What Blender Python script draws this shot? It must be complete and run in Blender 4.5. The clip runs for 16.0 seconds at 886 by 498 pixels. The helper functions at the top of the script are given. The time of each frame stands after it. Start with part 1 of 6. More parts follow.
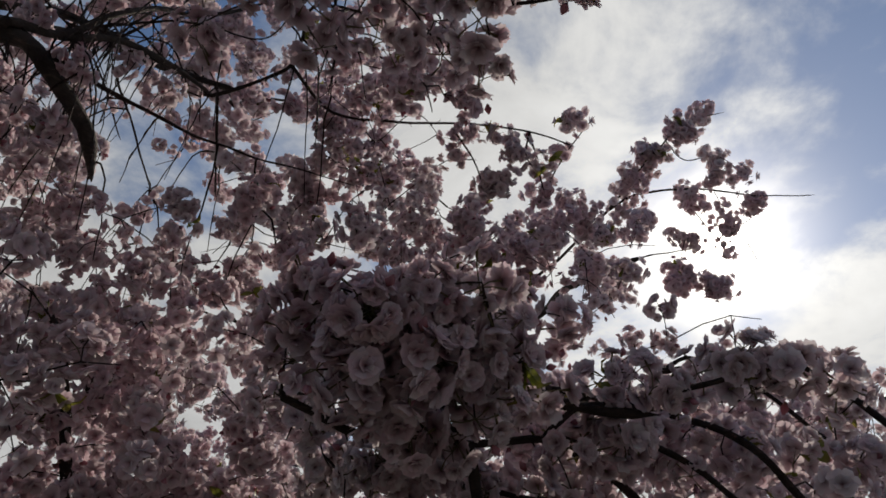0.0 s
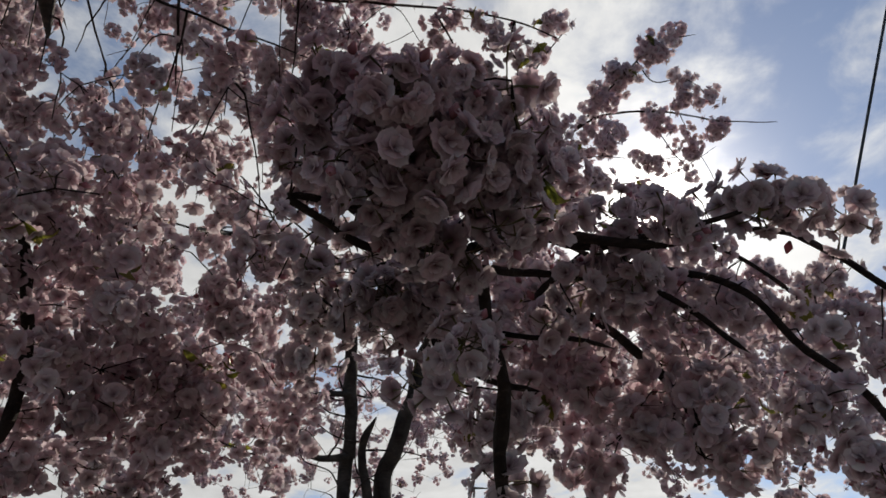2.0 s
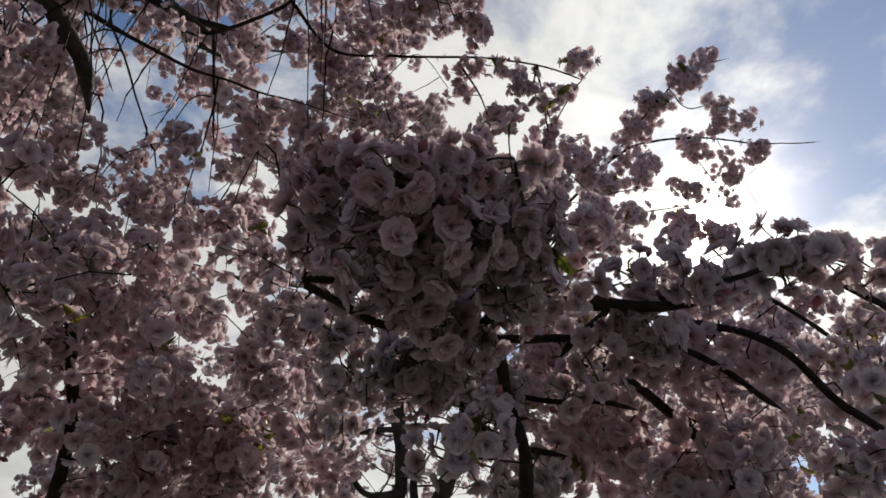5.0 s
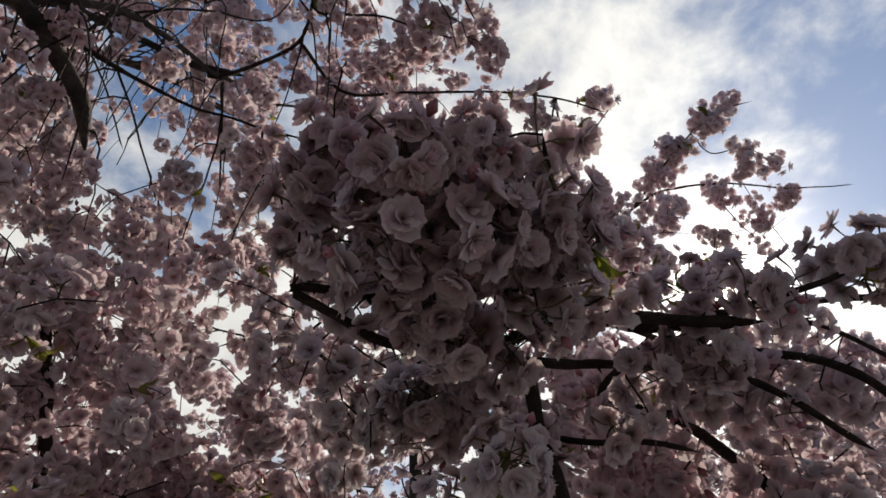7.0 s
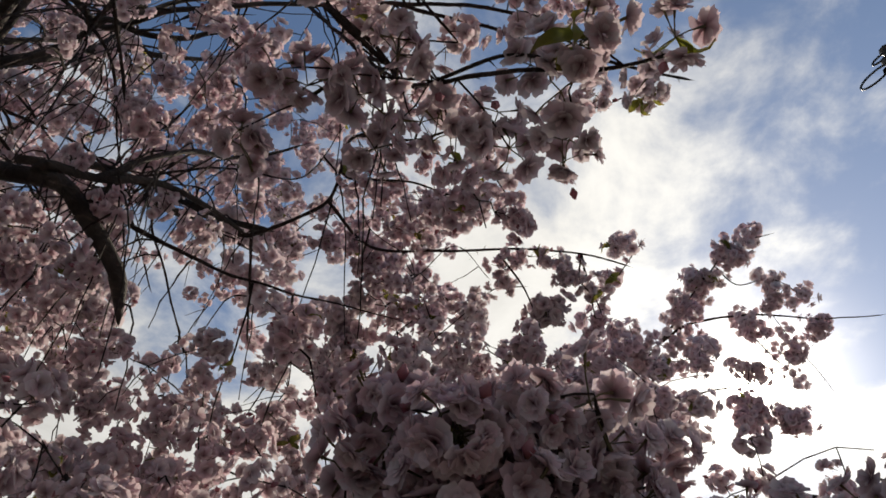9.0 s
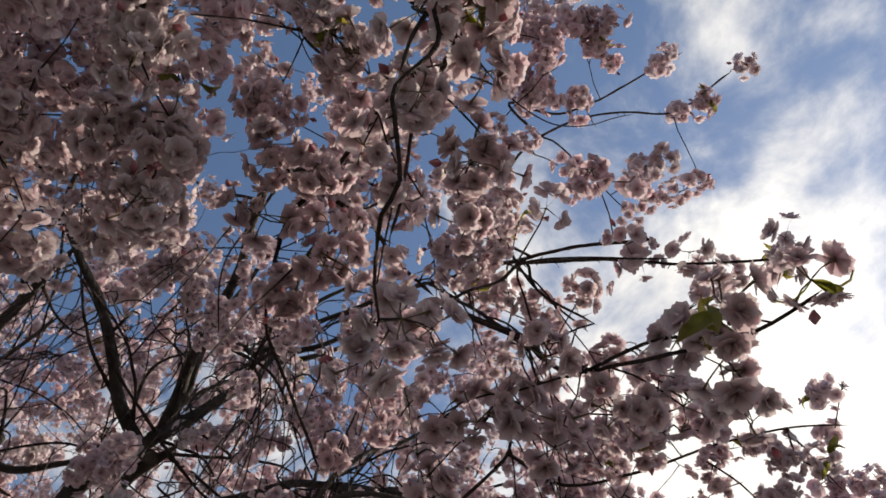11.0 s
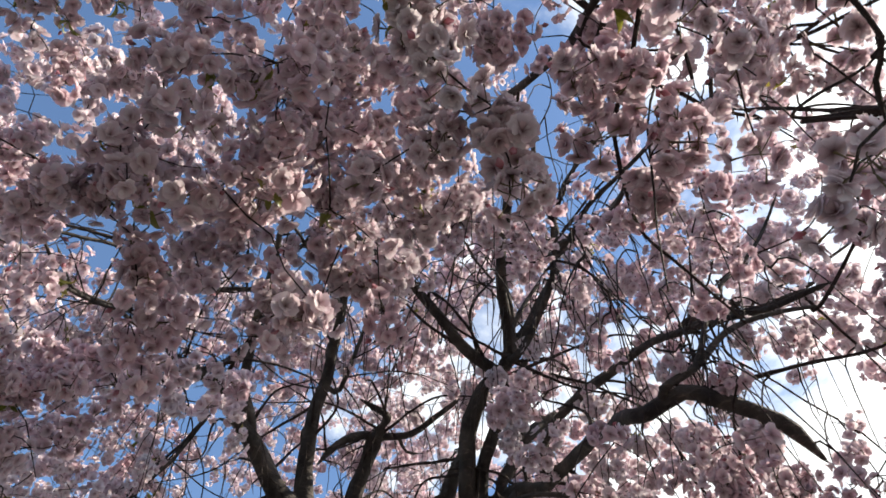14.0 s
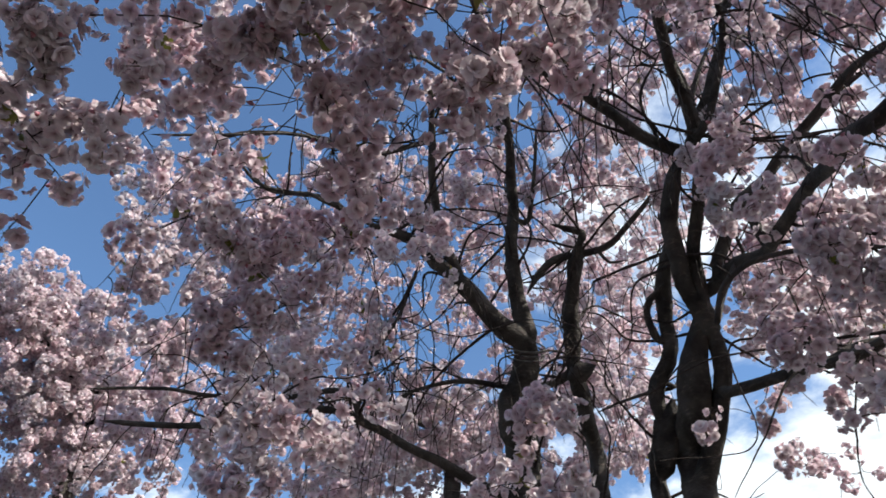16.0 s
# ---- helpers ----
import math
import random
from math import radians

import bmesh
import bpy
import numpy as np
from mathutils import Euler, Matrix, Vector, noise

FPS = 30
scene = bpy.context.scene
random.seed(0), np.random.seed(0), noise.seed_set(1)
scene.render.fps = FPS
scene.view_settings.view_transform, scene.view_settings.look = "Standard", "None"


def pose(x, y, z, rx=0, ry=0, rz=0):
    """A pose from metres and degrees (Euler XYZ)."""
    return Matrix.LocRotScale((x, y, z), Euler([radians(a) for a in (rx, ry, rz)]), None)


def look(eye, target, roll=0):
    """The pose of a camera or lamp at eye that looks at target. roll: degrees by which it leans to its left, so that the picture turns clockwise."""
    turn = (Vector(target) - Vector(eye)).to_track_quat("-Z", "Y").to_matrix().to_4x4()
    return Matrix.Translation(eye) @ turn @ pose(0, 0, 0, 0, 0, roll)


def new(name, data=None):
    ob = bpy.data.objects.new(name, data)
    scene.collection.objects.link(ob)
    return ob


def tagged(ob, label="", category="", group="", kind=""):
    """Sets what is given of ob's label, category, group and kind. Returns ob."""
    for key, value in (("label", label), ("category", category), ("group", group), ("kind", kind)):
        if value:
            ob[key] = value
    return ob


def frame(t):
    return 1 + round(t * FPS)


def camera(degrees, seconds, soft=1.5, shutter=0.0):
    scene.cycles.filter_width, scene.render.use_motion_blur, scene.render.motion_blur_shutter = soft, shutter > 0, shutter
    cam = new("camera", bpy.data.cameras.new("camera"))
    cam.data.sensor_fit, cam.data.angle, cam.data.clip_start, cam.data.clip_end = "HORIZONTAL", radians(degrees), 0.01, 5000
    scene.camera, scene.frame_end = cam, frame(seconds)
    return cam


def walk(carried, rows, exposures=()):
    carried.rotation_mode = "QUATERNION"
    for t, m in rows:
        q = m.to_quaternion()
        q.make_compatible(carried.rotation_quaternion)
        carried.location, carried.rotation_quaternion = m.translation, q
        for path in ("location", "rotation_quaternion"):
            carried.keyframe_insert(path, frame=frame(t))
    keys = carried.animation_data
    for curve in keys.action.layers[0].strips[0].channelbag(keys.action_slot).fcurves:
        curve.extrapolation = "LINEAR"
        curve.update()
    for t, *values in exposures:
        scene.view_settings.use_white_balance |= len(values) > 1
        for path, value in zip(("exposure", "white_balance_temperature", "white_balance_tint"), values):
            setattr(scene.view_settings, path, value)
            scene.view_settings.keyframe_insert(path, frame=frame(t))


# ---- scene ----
cam = camera(65.3, 16.0, 1.6, 0.12)
METRES, EYE, TILT, LEAN, TURN = 1.248, 1.6, 40.0, 0.0, 0.0
ROWS = [
    (0.0, 0.0, 0.0, 0.0, 0.0, 0.0, -0.0),
    (0.5, -0.0467, -0.0085, -0.0126, -0.37, -2.78, 0.55),
    (1.0, -0.0516, 0.0213, -0.0445, -1.16, -4.1, -0.52),
    (1.5, -0.0421, 0.0133, -0.0704, -3.36, -4.39, -2.22),
    (2.0, -0.0617, 0.0242, -0.1261, -4.58, -3.78, -2.31),
    (2.5, -0.033, 0.0143, -0.0911, -4.3, -4.49, -2.91),
    (3.0, -0.0313, 0.0131, -0.0909, -4.12, -4.08, -2.49),
    (3.5, -0.0314, 0.0122, -0.0826, -3.9, -3.5, -2.41),
    (4.0, -0.0363, 0.0113, -0.0844, -2.96, -2.7, -1.4),
    (6.5, -0.0241, 0.0888, -0.1136, 0.92, 1.37, 1.19),
    (7.0, -0.0312, 0.1172, -0.1348, 0.61, 4.1, 1.2),
    (7.5, -0.0453, 0.1244, -0.1249, 0.54, 6.85, 1.07),
    (8.0, -0.0486, 0.1291, -0.0979, 0.49, 8.13, 0.88),
    (10.5, -0.0417, 0.0521, 0.0504, 13.57, 25.76, 11.81),
    (11.0, -0.0355, 0.0398, 0.0687, 20.77, 31.22, 16.91),
    (11.5, -0.0431, 0.005, 0.1079, 28.95, 34.5, 22.41),
    (12.0, -0.0493, -0.0295, 0.158, 37.31, 37.12, 27.04),
    (12.5, -0.0663, -0.045, 0.1736, 44.39, 39.35, 29.93),
    (13.0, -0.0763, -0.0676, 0.1878, 47.82, 38.97, 31.67),
    (13.5, -0.094, -0.0707, 0.1938, 50.64, 36.81, 32.8),
    (14.0, -0.1285, -0.0762, 0.1863, 53.28, 34.24, 33.82),
    (14.5, -0.1622, -0.0768, 0.1705, 56.53, 32.56, 34.89),
    (15.0, -0.2108, -0.0978, 0.1378, 60.85, 32.29, 36.23),
    (15.5, -0.2383, -0.1055, 0.1299, 67.52, 33.72, 37.73),
    (16.0, -0.2479, -0.1278, 0.1434, 78.16, 38.02, 39.35),
]
EXPOSURES = [(0.0, -0.36, 6950, 10), (0.6, -0.2, 6950, 10), (4.2, -0.18, 6950, 10), (6.3, 0.22, 7200, 9.5), (8.2, 0.09, 7250, 9), (10.3, 0.2, 7400, 11), (11.5, 0.76, 7500, 11), (12.0, 1.08, 7550, 11), (12.6, 1.21, 7450, 11), (13.4, 1.24, 7100, 9.5), (14.0, 1.22, 6850, 8.5), (15.0, 1.1, 6600, 7.5), (16.0, 0.97, 6350, 6)]
SKY_STRENGTH, SUN_STRENGTH, CLOUD_BASE, CLOUD_SHIFT = 0.11, 4.0, 0.36, (3.1, 1.7, 0.0)
CLOUD_EDGE, CLOUD_SIDE, CLOUD_LOW = (0.85, 1.14), 0.45, 0.14
walk(cam, [(t, pose(0, 0, EYE, TILT, LEAN, TURN) @ pose(METRES * x, METRES * y, METRES * z, 90 + pitch, roll, yaw)) for t, x, y, z, yaw, pitch, roll in ROWS], EXPOSURES)

# ---- world and sun ----
SUN_AZ, SUN_EL = -27.5, 37.0  # degrees: azimuth from +y towards -x, elevation
sun_dir = Vector((-math.sin(radians(SUN_AZ)) * math.cos(radians(SUN_EL)), math.cos(radians(SUN_AZ)) * math.cos(radians(SUN_EL)), math.sin(radians(SUN_EL))))
world = bpy.data.worlds.new("sky")
scene.world = world
world.use_nodes = True
wn, wl = world.node_tree.nodes, world.node_tree.links
wn.clear()


def wnode(kind, **values):
    n = wn.new(kind)
    for k, v in values.items():
        if k in n.inputs:
            n.inputs[k].default_value = v
    return n


def wmath(op, a, b=None):
    n = wn.new("ShaderNodeMath")
    n.operation = op
    for i, v in enumerate((a, b)):
        if v is None:
            continue
        if isinstance(v, (int, float)):
            n.inputs[i].default_value = v
        else:
            wl.new(v, n.inputs[i])
    return n.outputs[0]


coord = wn.new("ShaderNodeTexCoord").outputs["Generated"]
nish = wn.new("ShaderNodeTexSky")
nish.sky_type, nish.sun_disc = "NISHITA", False
nish.sun_elevation, nish.sun_rotation = radians(SUN_EL), radians(-SUN_AZ)
nish.air_density, nish.dust_density, nish.ozone_density = 1.0, 0.2, 4.5
sky_bg = wnode("ShaderNodeBackground", Strength=SKY_STRENGTH)
wl.new(nish.outputs[0], sky_bg.inputs["Color"])
# a deck of broken cloud: the view direction met with a level plane high above
split = wn.new("ShaderNodeSeparateXYZ")
wl.new(coord, split.inputs[0])
up = wmath("MAXIMUM", wmath("ADD", split.outputs[2], 0.12), 0.05)
flat = wn.new("ShaderNodeCombineXYZ")
wl.new(wmath("DIVIDE", split.outputs[0], up), flat.inputs[0])
wl.new(wmath("DIVIDE", split.outputs[1], up), flat.inputs[1])
place = wn.new("ShaderNodeMapping")
place.inputs["Location"].default_value = CLOUD_SHIFT
wl.new(flat.outputs[0], place.inputs[0])


def wnoise(scale, detail, rough, distort):
    n = wnode("ShaderNodeTexNoise", Scale=scale, Detail=detail, Roughness=rough, Distortion=distort)
    wl.new(place.outputs[0], n.inputs["Vector"])
    return n.outputs["Fac"]


big, fine = wnoise(1.5, 3.0, 0.5, 0.15), wnoise(5.2, 9.0, 0.58, 0.25)
# how near the sun a direction lies: thin cloud scatters its light forwards
near = wn.new("ShaderNodeVectorMath")
near.operation = "DOT_PRODUCT"
wl.new(coord, near.inputs[0])
near.inputs[1].default_value = sun_dir
dot = wmath("MAXIMUM", near.outputs["Value"], 0.0)
# the bank of cloud lies on the sun's side and, thinner, low round the horizon
side = wn.new("ShaderNodeVectorMath")
side.operation = "DOT_PRODUCT"
wl.new(coord, side.inputs[0])
side.inputs[1].default_value = (0.62, 0.78, 0.0)
low = wmath("POWER", wmath("MAXIMUM", wmath("SUBTRACT", 1.0, split.outputs[2]), 0.0), 4.0)
west = wn.new("ShaderNodeVectorMath")
west.operation = "DOT_PRODUCT"
wl.new(coord, west.inputs[0])
west.inputs[1].default_value = (-0.95, 0.3, 0.0)
bank = wmath("MULTIPLY", wmath("POWER", wmath("MAXIMUM", wmath("SUBTRACT", 1.0, split.outputs[2]), 0.0), 2.5), wmath("MULTIPLY", wmath("MAXIMUM", wmath("SUBTRACT", west.outputs["Value"], 0.45), 0.0), 2.8))
# it opens to clear sky beyond the sun, and breaks up overhead
east = wmath("MULTIPLY", wmath("MINIMUM", wmath("MAXIMUM", wmath("SUBTRACT", split.outputs[0], 0.38), 0.0), 0.25), -0.5)
high = wmath("MULTIPLY", wmath("POWER", wmath("MAXIMUM", split.outputs[2], 0.0), 12.0), -0.33)
cover = wmath("ADD", wmath("ADD", wmath("MULTIPLY", big, 1.0), wmath("MULTIPLY", fine, 0.8)), wmath("ADD", wmath("MULTIPLY", wmath("MINIMUM", side.outputs["Value"], 0.45), CLOUD_SIDE), wmath("ADD", wmath("ADD", wmath("ADD", high, east), bank), wmath("MULTIPLY", low, CLOUD_LOW))))
ramp = wn.new("ShaderNodeMapRange")
ramp.interpolation_type = "SMOOTHSTEP"
ramp.inputs["From Min"].default_value, ramp.inputs["From Max"].default_value = CLOUD_EDGE
wl.new(cover, ramp.inputs["Value"])
bright = wmath("ADD", wmath("ADD", CLOUD_BASE, wmath("MULTIPLY", fine, 0.60)), wmath("ADD", wmath("MULTIPLY", wmath("POWER", dot, 5.0), 0.22), wmath("MULTIPLY", wmath("POWER", dot, 60.0), 0.3)))
cloud_bg = wnode("ShaderNodeBackground", Color=(0.93, 0.97, 1.02, 1))
wl.new(bright, cloud_bg.inputs["Strength"])
mixed = wn.new("ShaderNodeMixShader")
wl.new(ramp.outputs[0], mixed.inputs[0])
wl.new(sky_bg.outputs[0], mixed.inputs[1])
wl.new(cloud_bg.outputs[0], mixed.inputs[2])
# the sun's own disc and its aureole
glow_bg = wnode("ShaderNodeBackground", Color=(1.0, 0.95, 0.86, 1))
wl.new(wmath("ADD", wmath("ADD", wmath("MULTIPLY", wmath("POWER", dot, 220.0), 1.4), wmath("MULTIPLY", wmath("POWER", dot, 9.0), 0.10)), wmath("MULTIPLY", wmath("POWER", dot, 3000.0), 12.0)), glow_bg.inputs["Strength"])
total = wn.new("ShaderNodeAddShader")
wl.new(mixed.outputs[0], total.inputs[0])
wl.new(glow_bg.outputs[0], total.inputs[1])
wl.new(total.outputs[0], wn.new("ShaderNodeOutputWorld").inputs["Surface"])

sun = new("sun", bpy.data.lights.new("sun", "SUN"))
sun.data.energy, sun.data.angle, sun.data.color = SUN_STRENGTH, radians(0.6), (1.0, 0.93, 0.84)
sun.matrix_world = look(sun_dir * 60, (0, 0, 0))

# ---- materials ----
def material(name):
    m = bpy.data.materials.new(name)
    m.use_nodes = True
    m.node_tree.nodes.clear()
    return m, m.node_tree.nodes, m.node_tree.links


def ramp_node(nodes, links, source, stops):
    r = nodes.new("ShaderNodeValToRGB")
    while len(r.color_ramp.elements) < len(stops):
        r.color_ramp.elements.new(0.5)
    for e, (p, c) in zip(r.color_ramp.elements, stops):
        e.position, e.color = p, (*c, 1)
    links.new(source, r.inputs[0])
    return r.outputs[0]


def noise_node(nodes, links, vector, scale, detail=4.0, rough=0.55):
    n = nodes.new("ShaderNodeTexNoise")
    n.inputs["Scale"].default_value, n.inputs["Detail"].default_value, n.inputs["Roughness"].default_value = scale, detail, rough
    if vector is not None:
        links.new(vector, n.inputs["Vector"])
    return n.outputs["Fac"]


def mix_colour(nodes, links, kind, fac, a, b):
    n = nodes.new("ShaderNodeMix")
    n.data_type, n.blend_type = "RGBA", kind
    for socket, v in ((n.inputs[0], fac), (n.inputs[6], a), (n.inputs[7], b)):
        if isinstance(v, (int, float)):
            socket.default_value = v
        elif isinstance(v, tuple):
            socket.default_value = (*v, 1)
        else:
            links.new(v, socket)
    return n.outputs[2]


def thin_surface(name, stops, tint_low, tint_high, translucent, gloss):
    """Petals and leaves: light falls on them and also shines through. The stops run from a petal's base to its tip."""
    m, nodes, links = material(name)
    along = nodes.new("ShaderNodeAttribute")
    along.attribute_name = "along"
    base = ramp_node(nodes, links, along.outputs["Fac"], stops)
    geo = nodes.new("ShaderNodeNewGeometry")
    blotch = noise_node(nodes, links, geo.outputs["Position"], 3.0, 2.0)
    each = nodes.new("ShaderNodeMath")
    each.operation = "MULTIPLY_ADD"
    links.new(geo.outputs["Random Per Island"], each.inputs[0])
    each.inputs[1].default_value = 0.45
    links.new(blotch, each.inputs[2])
    tint = ramp_node(nodes, links, each.outputs[0], [(0.3, tint_low), (0.95, tint_high)])
    colour = mix_colour(nodes, links, "MULTIPLY", 1.0, base, tint)
    veins = noise_node(nodes, links, geo.outputs["Position"], 420.0, 2.0)
    bump = nodes.new("ShaderNodeBump")
    bump.inputs["Strength"].default_value, bump.inputs["Distance"].default_value = 0.25, 0.002
    links.new(veins, bump.inputs["Height"])
    diffuse, through_it, shine = nodes.new("ShaderNodeBsdfDiffuse"), nodes.new("ShaderNodeBsdfTranslucent"), nodes.new("ShaderNodeBsdfGlossy")
    for s in (diffuse, through_it):
        links.new(colour, s.inputs["Color"])
        links.new(bump.outputs[0], s.inputs["Normal"])
    shine.inputs["Roughness"].default_value = 0.45
    first, second = nodes.new("ShaderNodeMixShader"), nodes.new("ShaderNodeMixShader")
    first.inputs[0].default_value, second.inputs[0].default_value = translucent, gloss
    links.new(diffuse.outputs[0], first.inputs[1]), links.new(through_it.outputs[0], first.inputs[2])
    links.new(first.outputs[0], second.inputs[1]), links.new(shine.outputs[0], second.inputs[2])
    links.new(second.outputs[0], nodes.new("ShaderNodeOutputMaterial").inputs["Surface"])
    return m


def bark_surface(name, dark, light, scale):
    m, nodes, links = material(name)
    tex = nodes.new("ShaderNodeTexCoord").outputs["Object"]
    ring = nodes.new("ShaderNodeMapping")
    ring.inputs["Scale"].default_value = (1.0, 1.0, 5.0)
    links.new(tex, ring.inputs[0])
    coarse, lenticel, grain = noise_node(nodes, links, tex, 6 * scale, 5.0), noise_node(nodes, links, ring.outputs[0], 16 * scale, 3.0, 0.6), noise_node(nodes, links, tex, 90 * scale, 4.0)
    colour = ramp_node(nodes, links, coarse, [(0.32, dark), (0.72, light)])
    spots = ramp_node(nodes, links, lenticel, [(0.56, (1, 1, 1)), (0.70, (1.9, 1.8, 1.7))])
    colour = mix_colour(nodes, links, "MULTIPLY", 1.0, colour, spots)
    moss = ramp_node(nodes, links, noise_node(nodes, links, tex, 2.3 * scale, 6.0), [(0.64, (0, 0, 0)), (0.85, (0.35, 0.35, 0.35))])
    colour = mix_colour(nodes, links, "MIX", moss, colour, (0.12, 0.12, 0.095))
    rise = nodes.new("ShaderNodeMath")
    rise.operation = "ADD"
    links.new(lenticel, rise.inputs[0]), links.new(grain, rise.inputs[1])
    bump = nodes.new("ShaderNodeBump")
    bump.inputs["Strength"].default_value, bump.inputs["Distance"].default_value = 0.7, 0.01
    links.new(rise.outputs[0], bump.inputs["Height"])
    p = nodes.new("ShaderNodeBsdfPrincipled")
    p.inputs["Roughness"].default_value, p.inputs["Specular IOR Level"].default_value = 0.85, 0.2
    links.new(colour, p.inputs["Base Color"]), links.new(bump.outputs[0], p.inputs["Normal"])
    links.new(p.outputs[0], nodes.new("ShaderNodeOutputMaterial").inputs["Surface"])
    return m


def plain_surface(name, low, high, scale, roughness, metallic=0.0):
    m, nodes, links = material(name)
    tex = nodes.new("ShaderNodeTexCoord").outputs["Object"]
    worn = noise_node(nodes, links, tex, scale, 6.0)
    p = nodes.new("ShaderNodeBsdfPrincipled")
    p.inputs["Roughness"].default_value, p.inputs["Metallic"].default_value = roughness, metallic
    links.new(ramp_node(nodes, links, worn, [(0.3, low), (0.7, high)]), p.inputs["Base Color"])
    bump = nodes.new("ShaderNodeBump")
    bump.inputs["Strength"].default_value, bump.inputs["Distance"].default_value = 0.4, 0.01
    links.new(noise_node(nodes, links, tex, scale * 9, 4.0), bump.inputs["Height"])
    links.new(bump.outputs[0], p.inputs["Normal"])
    links.new(p.outputs[0], nodes.new("ShaderNodeOutputMaterial").inputs["Surface"])
    return m


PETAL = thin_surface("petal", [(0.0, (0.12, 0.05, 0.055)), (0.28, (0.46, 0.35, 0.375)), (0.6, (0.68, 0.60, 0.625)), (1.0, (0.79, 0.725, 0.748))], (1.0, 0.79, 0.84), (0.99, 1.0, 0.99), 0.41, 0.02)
BUD = thin_surface("bud", [(0.0, (0.14, 0.08, 0.05)), (0.35, (0.45, 0.16, 0.20)), (1.0, (0.66, 0.36, 0.42))], (0.85, 0.8, 0.8), (1.0, 1.0, 1.0), 0.35, 0.03)
LEAF = thin_surface("young_leaf", [(0.0, (0.20, 0.21, 0.03)), (0.5, (0.22, 0.24, 0.035)), (1.0, (0.26, 0.20, 0.05))], (0.75, 0.8, 0.7), (1.05, 1.0, 1.0), 0.55, 0.06)
STALK = plain_surface("flower_stalk", (0.10, 0.10, 0.04), (0.17, 0.12, 0.06), 30.0, 0.6)
BARK = bark_surface("bark", (0.022, 0.018, 0.016), (0.105, 0.092, 0.082), 1.6)
TWIG_BARK = bark_surface("twig_bark", (0.022, 0.015, 0.013), (0.062, 0.046, 0.040), 3.0)
CABLE = plain_surface("black_cable", (0.012, 0.012, 0.013), (0.03, 0.03, 0.032), 20.0, 0.5)
TIE = plain_surface("weathered_tie", (0.06, 0.055, 0.05), (0.14, 0.125, 0.11), 40.0, 0.7)
CAST_IRON = plain_surface("dark_iron", (0.02, 0.02, 0.022), (0.05, 0.048, 0.045), 14.0, 0.45, 0.7)
GRASS = plain_surface("bare_earth", (0.040, 0.034, 0.028), (0.095, 0.078, 0.065), 1.5, 0.9)

# ---- how trees are made ----
EYE_AT = np.array((-0.094, 0.0, 1.64))  # where one stands under the crown
rng = np.random.default_rng(7)
FULL = 0.85  # how full the rounds of blossom are
TREES = {}


def unit(v):
    return v / max(float(np.linalg.norm(v)), 1e-9)


def part(name, mesh, parent, label=""):
    ob = new(name, mesh)
    ob.parent = parent
    return tagged(ob, label) if label else ob


def mesh_of(name, verts, faces, mats, along=None, slots=None, smooth=True):
    """A mesh from arrays of corners and of three- or four-sided faces."""
    me = bpy.data.meshes.new(name)
    verts = np.asarray(verts, np.float32)
    sizes = np.array([len(f) for f in faces], np.int32) if isinstance(faces, list) else np.full(len(faces), faces.shape[1], np.int32)
    loops = np.concatenate([np.asarray(f, np.int32) for f in faces]) if isinstance(faces, list) else faces.reshape(-1).astype(np.int32)
    me.vertices.add(len(verts)), me.loops.add(len(loops)), me.polygons.add(len(sizes))
    me.vertices.foreach_set("co", verts.reshape(-1))
    me.loops.foreach_set("vertex_index", loops)
    me.polygons.foreach_set("loop_start", np.concatenate(([0], np.cumsum(sizes)[:-1])).astype(np.int32))
    for m in mats:
        me.materials.append(m)
    if slots is not None:
        me.polygons.foreach_set("material_index", np.asarray(slots, np.int32))
    me.polygons.foreach_set("use_smooth", np.full(len(sizes), smooth))
    if along is not None:
        me.attributes.new("along", "FLOAT", "POINT").data.foreach_set("value", np.asarray(along, np.float32))
    me.update(calc_edges=True)
    return me


def spline(points, step):
    """A smooth line through the points, in pieces of about that length."""
    p = np.array(points, float)
    p = np.vstack((2 * p[0] - p[1], p, 2 * p[-1] - p[-2]))
    out = []
    for i in range(1, len(p) - 2):
        n = max(2, int(np.ceil(np.linalg.norm(p[i + 1] - p[i]) / step)))
        t = np.linspace(0, 1, n, endpoint=False)[:, None]
        a, b, c, d = p[i - 1], p[i], p[i + 1], p[i + 2]
        out.append(0.5 * (2 * b + (c - a) * t + (2 * a - 5 * b + 4 * c - d) * t ** 2 + (3 * b - a - 3 * c + d) * t ** 3))
    return np.vstack((*out, p[-2][None]))


def tube(line, radii, sides):
    """Corners and quads of a tapered tube round a line."""
    n = len(line)
    ahead = np.gradient(line, axis=0)
    ahead /= np.maximum(np.linalg.norm(ahead, axis=1, keepdims=True), 1e-9)
    side = np.cross(ahead, (0.31, 0.17, 0.93))
    side /= np.maximum(np.linalg.norm(side, axis=1, keepdims=True), 1e-9)
    other = np.cross(ahead, side)
    a = np.linspace(0, 2 * np.pi, sides, endpoint=False)
    ring = np.cos(a)[None, :, None] * side[:, None] + np.sin(a)[None, :, None] * other[:, None]
    verts = (line[:, None] + ring * radii[:, :, None] if radii.ndim == 2 else line[:, None] + ring * radii[:, None, None]).reshape(-1, 3)
    i, j = np.meshgrid(np.arange(n - 1), np.arange(sides), indexing="ij")
    k = (j + 1) % sides
    quads = np.stack((i * sides + j, i * sides + k, (i + 1) * sides + k, (i + 1) * sides + j), -1).reshape(-1, 4)
    return verts, quads


